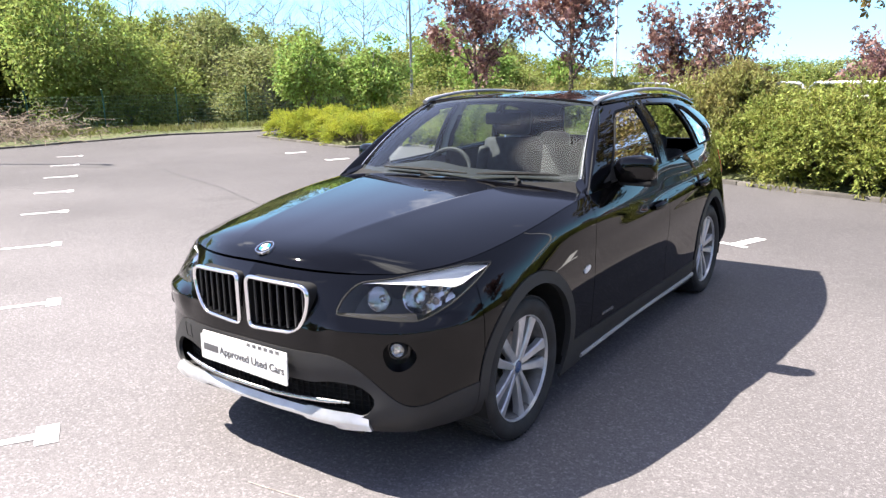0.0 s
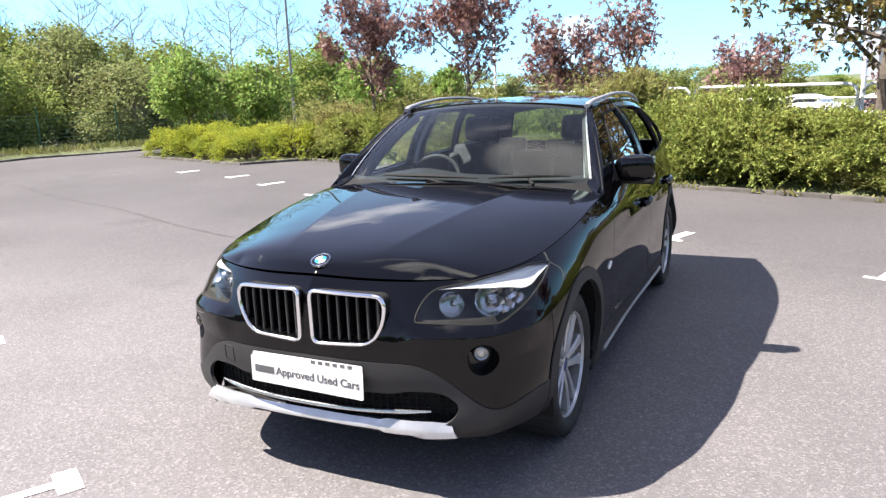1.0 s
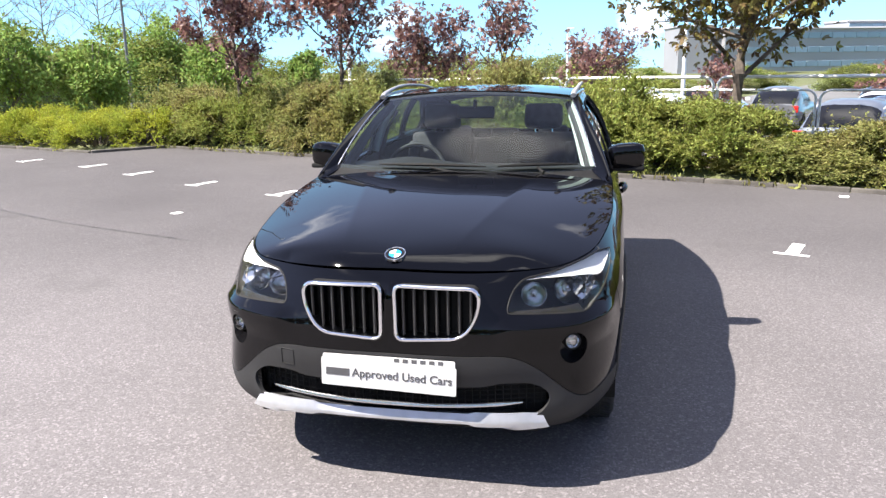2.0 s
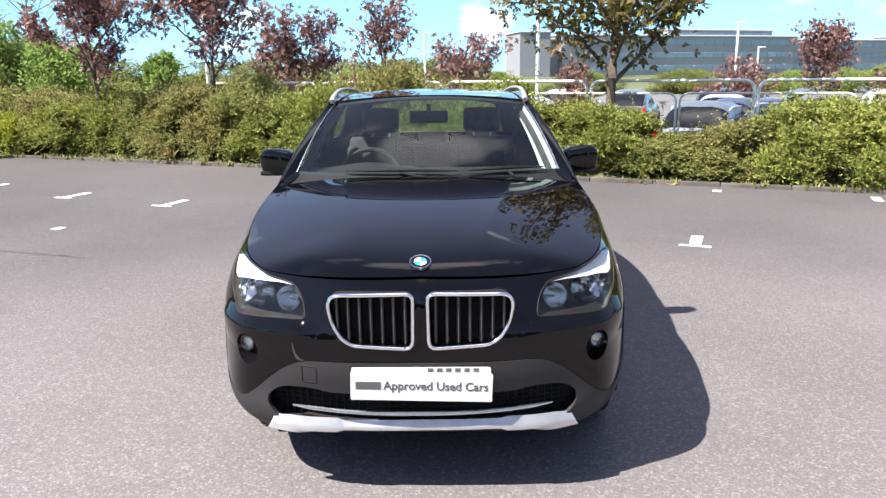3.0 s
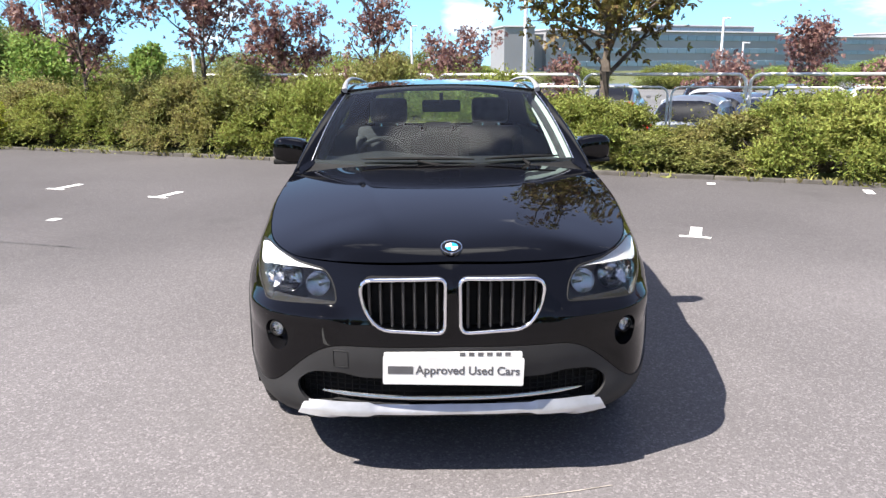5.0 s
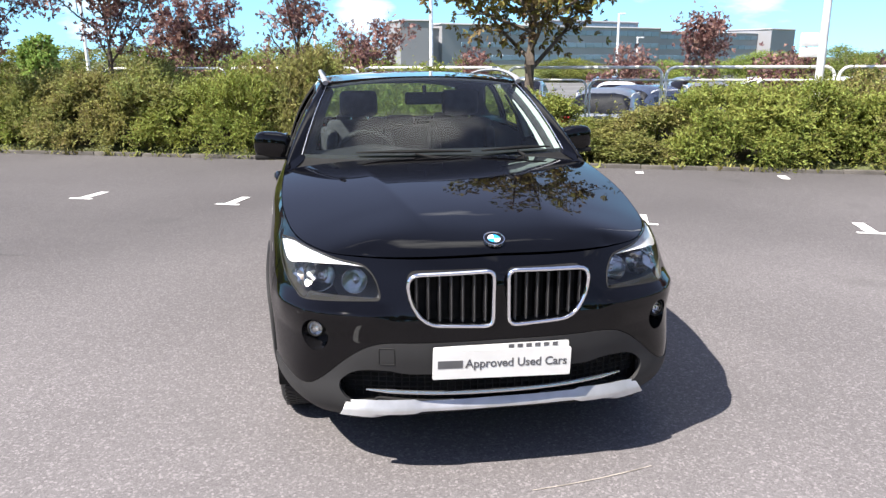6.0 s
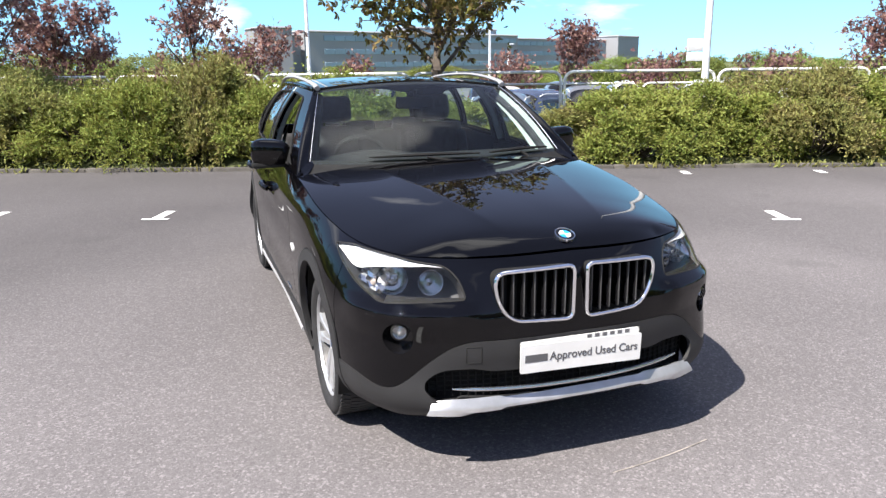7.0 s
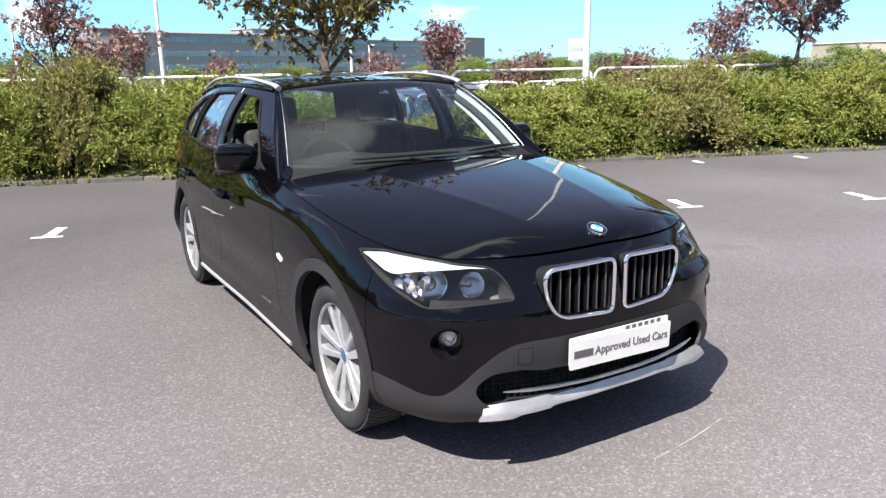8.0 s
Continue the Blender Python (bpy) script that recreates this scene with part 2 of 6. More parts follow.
def cubic(xs, ys):
    """A natural cubic spline through the nodes, straight past its ends; works on floats."""
    xs, ys = np.array(xs, float), np.array(ys, float)
    n = len(xs)
    h = np.diff(xs)
    a = np.eye(n)
    r = np.zeros_like(ys)
    for i in range(1, n - 1):
        a[i, i - 1:i + 2] = h[i - 1] / 6, (h[i - 1] + h[i]) / 3, h[i] / 6
        r[i] = (ys[i + 1] - ys[i]) / h[i] - (ys[i] - ys[i - 1]) / h[i - 1]
    m2 = [float(v) for v in np.linalg.solve(a, r)]
    xs, ys, h = [float(v) for v in xs], [float(v) for v in ys], [float(v) for v in h]

    def f(x):
        if x < xs[0]:
            return ys[0] + (x - xs[0]) * ((ys[1] - ys[0]) / h[0] - h[0] * m2[1] / 6)
        if x > xs[-1]:
            return ys[-1] + (x - xs[-1]) * ((ys[-1] - ys[-2]) / h[-1] + h[-1] * m2[-2] / 6)
        i = 0
        while i < n - 2 and xs[i + 1] < x:
            i += 1
        hh = h[i]
        p, q = (xs[i + 1] - x) / hh, (x - xs[i]) / hh
        return p * ys[i] + q * ys[i + 1] + ((p ** 3 - p) * m2[i] + (q ** 3 - q) * m2[i + 1]) * hh * hh / 6
    return f


def rounded(corners, step=0.006):
    """A closed outline from (x, y, radius) corners, densely sampled."""
    out = []
    n = len(corners)
    for i in range(n):
        p0, p1, p2 = (Vector(corners[(i + d) % n][:2]) for d in (-1, 0, 1))
        r = corners[i][2]
        a, b = (p0 - p1), (p2 - p1)
        t = min(r, 0.48 * a.length, 0.48 * b.length)
        s, e = p1 + a.normalized() * t, p1 + b.normalized() * t
        for k in np.linspace(0, 1, 9 if t > 1e-6 else 1):
            out.append(s * (1 - k) ** 2 + p1 * (2 * k * (1 - k)) + e * (k * k))
    dense = []
    for i, p in enumerate(out):
        q = out[(i + 1) % len(out)]
        m = max(1, int((q - p).length / step))
        dense += [p.lerp(q, j / m) for j in range(m)]
    return np.array([[p.x, p.y] for p in dense])


def inside(poly, pts):
    x, y = pts[:, 0][:, None], pts[:, 1][:, None]
    x0, y0 = poly[:, 0][None], poly[:, 1][None]
    x1, y1 = np.roll(poly[:, 0], -1)[None], np.roll(poly[:, 1], -1)[None]
    cross = (y0 > y) != (y1 > y)
    with np.errstate(divide="ignore", invalid="ignore"):
        xi = x0 + (y - y0) * (x1 - x0) / (y1 - y0)
    return (np.sum(cross & (x < xi), axis=1) % 2).astype(bool)


def sheet(fn, chart, cuts=(), rim=0.012, keep=None, flip=False):
    """A panel over a chart (rows of (a, b) pairs) lifted by fn into space. Cuts are closed outlines in the chart; the edges turn inwards by rim."""
    nu, nv = len(chart), len(chart[0])
    ab = np.array(chart, float).reshape(-1, 2)
    gone = np.zeros(len(ab), bool)
    near = {}
    for poly in cuts:
        ins = inside(poly, ab)
        for i in np.nonzero(ins)[0]:
            j = np.argmin(((poly - ab[i]) ** 2).sum(1))
            near[i] = poly[j]
        gone |= ins
    faces = []
    for i in range(nu - 1):
        for j in range(nv - 1):
            q = (i * nv + j, (i + 1) * nv + j, (i + 1) * nv + j + 1, i * nv + j + 1)
            if not all(gone[k] for k in q):
                faces.append(q)
    bm = bmesh.new()
    made = {}
    for q in faces:
        vs = []
        for k in q:
            if k not in made:
                a, b = near[k] if gone[k] else ab[k]
                made[k] = bm.verts.new(fn(a, b))
            vs.append(made[k])
        try:
            bm.faces.new(vs[::-1] if flip else vs)
        except ValueError:
            pass
    bmesh.ops.remove_doubles(bm, verts=bm.verts, dist=0.0004)
    bm.normal_update()
    if rim:
        edges = [e for e in bm.edges if e.is_boundary]
        norm = {v: v.normal.copy() for e in edges for v in e.verts}
        ext = bmesh.ops.extrude_edge_only(bm, edges=edges)
        new_v = [g for g in ext["geom"] if isinstance(g, bmesh.types.BMVert)]
        old = {tuple(round(c, 6) for c in v.co): nrm for v, nrm in norm.items()}
        for v in new_v:
            nrm = old.get(tuple(round(c, 6) for c in v.co))
            if nrm is not None:
                v.co -= nrm * rim
    return bm


def span(a0, a1, step):
    return np.linspace(a0, a1, max(2, int(abs(a1 - a0) / step) + 1))


# ---- ground materials ----
ASPHALT = material("asphalt", (0.150, 0.140, 0.143), rough=0.88, var=0.09, scale=0.35, fine=0.26, fine_scale=190, bump=0.32, bump_scale=190, bump_dist=0.004, spec=0.25)
nt_a = ASPHALT.node_tree
_tc, _b = nt_a.nodes.new("ShaderNodeTexCoord"), nt_a.nodes["Principled BSDF"]
_src = _b.inputs["Base Color"].links[0].from_socket


def speckle(scale, lo, hi, colour, src, detail=2.0):
    t = nt_a.nodes.new("ShaderNodeTexNoise")
    t.inputs["Scale"].default_value, t.inputs["Detail"].default_value = scale, detail
    nt_a.links.new(_tc.outputs["Object"], t.inputs["Vector"])
    r = nt_a.nodes.new("ShaderNodeMapRange")
    r.inputs["From Min"].default_value, r.inputs["From Max"].default_value = lo, hi
    nt_a.links.new(t.outputs["Fac"], r.inputs["Value"])
    x = nt_a.nodes.new("ShaderNodeMix")
    x.data_type = "RGBA"
    nt_a.links.new(r.outputs["Result"], x.inputs["Factor"])
    nt_a.links.new(src, x.inputs["A"])
    x.inputs["B"].default_value = (*colour, 1)
    nt_a.links.new(x.outputs["Result"], _b.inputs["Base Color"])
    return x.outputs["Result"]


# stone chips: each cell of a fine mosaic has its own tone
_vor = nt_a.nodes.new("ShaderNodeTexVoronoi")
_vor.inputs["Scale"].default_value = 105
nt_a.links.new(_tc.outputs["Object"], _vor.inputs["Vector"])
_sepc = nt_a.nodes.new("ShaderNodeSeparateColor")
nt_a.links.new(_vor.outputs["Color"], _sepc.inputs["Color"])
_chip = nt_a.nodes.new("ShaderNodeFloatCurve")
for k, (px_, py_) in enumerate(((0, .38), (.25, .46), (.75, .53), (1, .78))):
    pt_ = _chip.mapping.curves[0].points[k] if k < 2 else _chip.mapping.curves[0].points.new(px_, py_)
    pt_.location = (px_, py_)
_chip.mapping.update()
nt_a.links.new(_sepc.outputs["Red"], _chip.inputs["Value"])
_dbl = nt_a.nodes.new("ShaderNodeVectorMath")
_dbl.operation = "SCALE"
nt_a.links.new(_src, _dbl.inputs[0])
_two = nt_a.nodes.new("ShaderNodeMath")
_two.operation = "MULTIPLY"
_two.inputs[1].default_value = 2.0
nt_a.links.new(_chip.outputs["Value"], _two.inputs[0])
nt_a.links.new(_two.outputs["Value"], _dbl.inputs["Scale"])
_src = _dbl.outputs["Vector"]
_src = speckle(0.7, 0.62, 0.80, (0.102, 0.098, 0.097), _src, 8.0)
# the surface darkens smoothly towards +y, its onset varied by noise
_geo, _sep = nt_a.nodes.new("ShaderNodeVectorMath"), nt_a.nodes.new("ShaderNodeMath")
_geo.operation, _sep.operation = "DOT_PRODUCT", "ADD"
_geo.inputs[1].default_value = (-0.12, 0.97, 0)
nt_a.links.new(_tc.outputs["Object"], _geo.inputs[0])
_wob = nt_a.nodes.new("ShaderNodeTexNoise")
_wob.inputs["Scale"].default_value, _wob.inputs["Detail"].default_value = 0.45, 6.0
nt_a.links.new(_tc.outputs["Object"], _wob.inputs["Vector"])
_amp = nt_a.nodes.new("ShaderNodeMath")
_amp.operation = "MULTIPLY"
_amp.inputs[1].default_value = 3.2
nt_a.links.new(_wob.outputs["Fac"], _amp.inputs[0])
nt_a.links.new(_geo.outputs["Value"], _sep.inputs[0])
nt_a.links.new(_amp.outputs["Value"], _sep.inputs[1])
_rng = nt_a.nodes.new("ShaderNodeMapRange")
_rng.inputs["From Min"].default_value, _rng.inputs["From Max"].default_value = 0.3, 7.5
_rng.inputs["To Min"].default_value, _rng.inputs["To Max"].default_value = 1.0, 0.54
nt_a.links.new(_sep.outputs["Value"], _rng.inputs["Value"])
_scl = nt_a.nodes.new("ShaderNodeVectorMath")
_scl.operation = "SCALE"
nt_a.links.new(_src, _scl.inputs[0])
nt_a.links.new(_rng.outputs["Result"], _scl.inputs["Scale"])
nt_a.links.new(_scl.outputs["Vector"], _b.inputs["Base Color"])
LINEPAINT = material("line_paint", (0.74, 0.74, 0.72), rough=0.7, var=0.12, scale=25, fine=0.18, fine_scale=160)
KERB = material("kerb_concrete", (0.082, 0.075, 0.066), rough=0.9, var=0.2, scale=4, fine=0.2, fine_scale=120, bump=0.3, bump_scale=90, obj=0.12)
SOIL = material("soil_and_grass", (0.075, 0.095, 0.035), rough=0.95, second=(0.12, 0.125, 0.05), scale=0.4, fine=0.35, fine_scale=18, bump=0.6, bump_scale=12, bump_dist=0.05)
ASPHALT_FAR = material("asphalt_far", (0.12, 0.12, 0.12), rough=0.9, var=0.15, scale=0.2, fine=0.2)
BARK = material("bark", (0.085, 0.068, 0.055), rough=0.9, var=0.3, scale=9, bump=0.6, bump_scale=40, bump_dist=0.01)
GREYBARK = material("grey_bark", (0.16, 0.145, 0.13), rough=0.9, var=0.25, scale=9, bump=0.4, bump_scale=40)
DEADWOOD = material("dead_twigs", (0.19, 0.145, 0.11), rough=0.9, var=0.3, scale=6, island=0.35)
LEAF_HEDGE = material("hedge_leaf", (0.24, 0.27, 0.085), rough=0.65, spec=0.2, island=0.4, second=(0.31, 0.285, 0.10), scale=1.3, translucent=0.42)
LEAF_BRIGHT = material("bright_hedge_leaf", (0.30, 0.315, 0.082), rough=0.65, spec=0.2, island=0.45, second=(0.215, 0.25, 0.06), scale=1.6, translucent=0.38)
LEAF_TIP = material("brown_tipped_hedge_leaf", (0.25, 0.26, 0.085), rough=0.65, spec=0.2, island=0.42, second=(0.29, 0.25, 0.10), scale=2.6, translucent=0.42)
LEAF_YELLOW = material("golden_shrub_leaf", (0.42, 0.43, 0.055), rough=0.65, spec=0.2, island=0.35, second=(0.28, 0.33, 0.05), scale=2.0, translucent=0.35)
LEAF_RED = material("copper_maple_leaf", (0.165, 0.078, 0.078), rough=0.5, spec=0.4, island=0.6, second=(0.24, 0.125, 0.11), scale=2.0, translucent=0.32)
LEAF_BRONZE = material("bronze_maple_leaf", (0.16, 0.092, 0.040), rough=0.6, spec=0.3, island=0.55, second=(0.13, 0.125, 0.03), scale=1.4, translucent=0.32)
LEAF_WOOD = material("woodland_leaf", (0.29, 0.305, 0.08), rough=0.65, spec=0.2, island=0.4, second=(0.185, 0.225, 0.06), scale=0.35, translucent=0.45, obj=0.22)
LEAF_WOOD_DARK = material("woodland_leaf_dark", (0.21, 0.24, 0.07), rough=0.65, spec=0.2, island=0.4, second=(0.23, 0.28, 0.075), scale=0.5, translucent=0.5, obj=0.2)
LEAF_WOOD_PALE = material("woodland_leaf_pale", (0.26, 0.28, 0.12), rough=0.65, spec=0.2, island=0.4, second=(0.20, 0.23, 0.08), scale=0.5, translucent=0.4, obj=0.2)
LEAF_LIME = material("lime_tree_leaf", (0.28, 0.365, 0.10), rough=0.65, spec=0.2, island=0.45, second=(0.19, 0.27, 0.07), scale=1.0, translucent=0.5)
GRASS = material("grass", (0.13, 0.15, 0.04), rough=0.7, island=0.4, second=(0.20, 0.19, 0.07), scale=0.8, translucent=0.3)
GALV = material("galvanised_steel", (0.72, 0.73, 0.74), rough=0.5, metal=0.15, var=0.1, scale=7)
POSTGREY = material("grey_painted_steel", (0.16, 0.165, 0.17), rough=0.55, var=0.1, scale=6)
GREENSTEEL = material("green_coated_steel", (0.02, 0.085, 0.06), rough=0.5, var=0.15, scale=5)
WALLGREY = material("grey_cladding", (0.27, 0.275, 0.29), rough=0.6, var=0.06, scale=0.05)
WALLDARK = material("grey_tower_cladding", (0.235, 0.235, 0.25), rough=0.6, var=0.06, scale=0.05)
PANE_FAR = material("blue_tinted_glazing", (0.22, 0.30, 0.36), rough=0.3, spec=0.5, obj=0.1, var=0.05)
SIGNWHITE = material("sign_white", (0.72, 0.72, 0.72), rough=0.5, var=0.05, scale=6)

import functools

# ---- the car: forms ----


def smooth(x, lo, hi):
    t = min(max((x - lo) / (hi - lo), 0), 1)
    return t * t * (3 - 2 * t)


PLAN = ((0, 0.012), (0.30, 0.030), (0.48, 0.068), (0.62, 0.118), (0.722, 0.180), (0.802, 0.30), (0.860, 0.47), (0.894, 0.72), (0.904, 1.0),
        (0.906, 1.42), (0.906, 2.2), (0.903, 3.0), (0.899, 3.5), (0.882, 3.95), (0.83, 4.22), (0.70, 4.38), (0.40, 4.44), (0, 4.455))
ARC = [0.0]
for (x0, y0), (x1, y1) in zip(PLAN, PLAN[1:]):
    ARC.append(ARC[-1] + math.hypot(x1 - x0, y1 - y0))
plan_x, plan_y = cubic(ARC, [p[0] for p in PLAN]), cubic(ARC, [p[1] for p in PLAN])
# inward offset of the side against height, at some stations round the plan
FORM = (
    (0, (.25, .27, .31, .40, .50, .58, .66, .75, .83, .87), (.035, .008, .010, .016, .002, .006, .014, .022, .046, .088)),
    (2, (.25, .28, .40, .50, .60, .67, .72, .78, .83, .87), (.040, .012, .012, .003, .005, .015, .040, .076, .104, .128)),
    (4, (.24, .28, .39, .50, .60, .66, .72, .80, .87), (.070, .030, .0, .008, .016, .026, .056, .105, .148)),
    (6, (.25, .30, .40, .55, .70, .78, .84, .87), (.050, .020, .0, .0, .011, .042, .077, .102)),
    (8, (.25, .40, .55, .70, .80, .88, .94, .98), (.036, .013, .002, .002, .011, .028, .058, .092)),
    (10, (.16, .21, .27, .35, .47, .60, .72, .83, .90, .98, 1.06), (.105, .060, .028, .012, .013, .002, -.003, .004, .016, .038, .062)),
    (12, (.24, .40, .60, .75, .88, 1.0, 1.1), (.030, .0, .0, .002, .014, .042, .075)),
    (15, (.25, .35, .55, .70, .90, 1.08), (.060, .0, .0, .035, .075, .12)),
    (17, (.25, .35, .55, .70, .90, 1.08), (.060, .0, .0, .035, .075, .12)),
)
form_z = [cubic(zs, os) for _, zs, os in FORM]
form_a = [cubic([ARC[k] for k, _, _ in FORM], np.eye(len(FORM))[i]) for i in range(len(FORM))]
top_z = cubic([ARC[0], ARC[2], ARC[4], ARC[6], ARC[8], ARC[9], ARC[10], ARC[12], ARC[14], ARC[17]], [.873, .862, .866, .884, .955, 1.008, 1.038, 1.085, 1.09, 1.08])


LEDGE = .675      # crease below the lamps


@functools.lru_cache(maxsize=None)
def weights(a):
    dx, dy = plan_x(a + 0.003) - plan_x(a - 0.003), plan_y(a + 0.003) - plan_y(a - 0.003)
    d = math.hypot(dx, dy)
    return plan_x(a), plan_y(a), dx / d, dy / d, [fa(a) for fa in form_a]


@functools.lru_cache(maxsize=None)
def heights(z):
    return [fz(z) for fz in form_z]


def skin(a, z):
    """The outer side of the body at a metres round the plan from the nose, at the height z."""
    px, py, tx, ty, wa = weights(a)
    o = sum(p * q for p, q in zip(wa, heights(z)))
    yy = py
    if 1.1 < yy < 4.2:
        rise = math.hypot(z - .79 - .05 * (yy - 1.5), .010) / .060
        o -= .009 * max(0.0, 1 - rise) ** 1.5 * smooth(yy, 1.3, 2.3) * (1 - smooth(yy, 3.7, 4.2))
    if yy < .5:
        o -= .024 * max(0.0, 1 - (z - LEDGE) / .040 if z > LEDGE else 1 - (LEDGE - z) / .11) * smooth(px, .38, .50) * (1 - smooth(yy, .30, .48))
    return Vector((px - o * ty, py + o * tx, z))


def solved(f, lo, hi):
    for _ in range(22):
        mid = (lo + hi) / 2
        lo, hi = (mid, hi) if f(mid) < 0 else (lo, mid)
    return (lo + hi) / 2


def a_of_x(x, z):
    return solved(lambda a: skin(a, z).x - x, 0, ARC[7]) if x > 0 else x


@functools.lru_cache(maxsize=None)
def a_of_y(y, z):
    a = float(np.interp(y, [p[1] for p in PLAN[:16]], ARC[:16]))
    for _ in range(5):
        g = max(0.3, abs(weights(a)[3]))
        a = min(max(a + (y - skin(a, z).y) / g * .9, 0.05), ARC[15])
    return a


def skin_out(a, z, d):
    p = skin(a, z)
    n = (skin(a + 0.004, z) - skin(a - 0.004, z)).cross(skin(a, z + 0.004) - skin(a, z - 0.004)).normalized()
    return p + n * d


AXLE_F, AXLE_R, WHEEL_R = 0.858, 3.618, 0.328
ARCH_Y, ARCH_Z = .024, .358
car = tagged(empty("car"), "black five-door estate car with silver trim parked on the asphalt", "car")
SIDES = ((1, "left"), (-1, "right"))


def sided(fn, s):
    return fn if s > 0 else (lambda a, b: Vector((-fn(a, b)[0], fn(a, b)[1], fn(a, b)[2])))


def chart_of(a_vals, lo, hi, step):
    """Rows along a; every row runs from lo(a) to hi(a)."""
    n = max(2, int(max(hi(a) - lo(a) for a in a_vals) / step) + 1)
    return [[(a, lo(a) + (hi(a) - lo(a)) * j / (n - 1)) for j in range(n)] for a in a_vals]


@functools.lru_cache(maxsize=None)
def arch_cut(yc, r):
    """The round wheel opening, in the chart of the side."""
    out = []
    for t in np.linspace(0, 2 * math.pi, 180, endpoint=False):
        z = ARCH_Z + r * math.sin(t)
        out.append((a_of_y(yc + ARCH_Y + r * math.cos(t), min(max(z, 0.24), 0.95)), z))
    return np.array(out)


a_seam = a_of_y(0.50, 0.70)               # bumper to wing
a_door = a_of_y(1.50, 0.70)               # wing to front door
a_mid = a_of_y(2.60, 0.70)                # front door to rear door
a_back = a_of_y(3.52, 0.70)               # rear door to rear wing
clad_line = cubic([0, a_of_x(.36, .57), a_of_x(.48, .55), a_of_x(.60, .47), a_of_x(.705, .39), a_of_y(.30, .39), a_seam + 0.1],
                  [.572, .570, .556, .476, .388, .392, .405])
lamp_line = rounded([(a_of_x(x, z), z, r) for x, z, r in ((.440, .722, .02), (.60, .712, .10), (.745, .702, .05), (.790, .745, .05), (.818, .864, .006),
                                                        (.768, .876, .012), (.641, .861, .10), (.490, .836, .06), (.452, .79, .06))])
kidney = rounded([(x, z, r) for x, z, r in ((.027, .836, .030), (.345, .826, .055), (.340, .730, .10), (.285, .634, .075), (.030, .624, .032))])
kidney_a = np.array([(a_of_x(x, z), z) for x, z in kidney])
fog_line = np.array([(a_of_x(.690 + .050 * math.cos(t), .578 + .062 * math.sin(t)), .578 + .062 * math.sin(t)) for t in np.linspace(0, 2 * math.pi, 60, endpoint=False)])
intake = rounded([(-.02, .440, .0), (.36, .442, .05), (.42, .458, .05), (.55, .455, .06), (.620, .395, .05), (.570, .322, .04), (-.02, .322, .0)])
intake_a = np.array([(a_of_x(x, z), z) for x, z in intake])

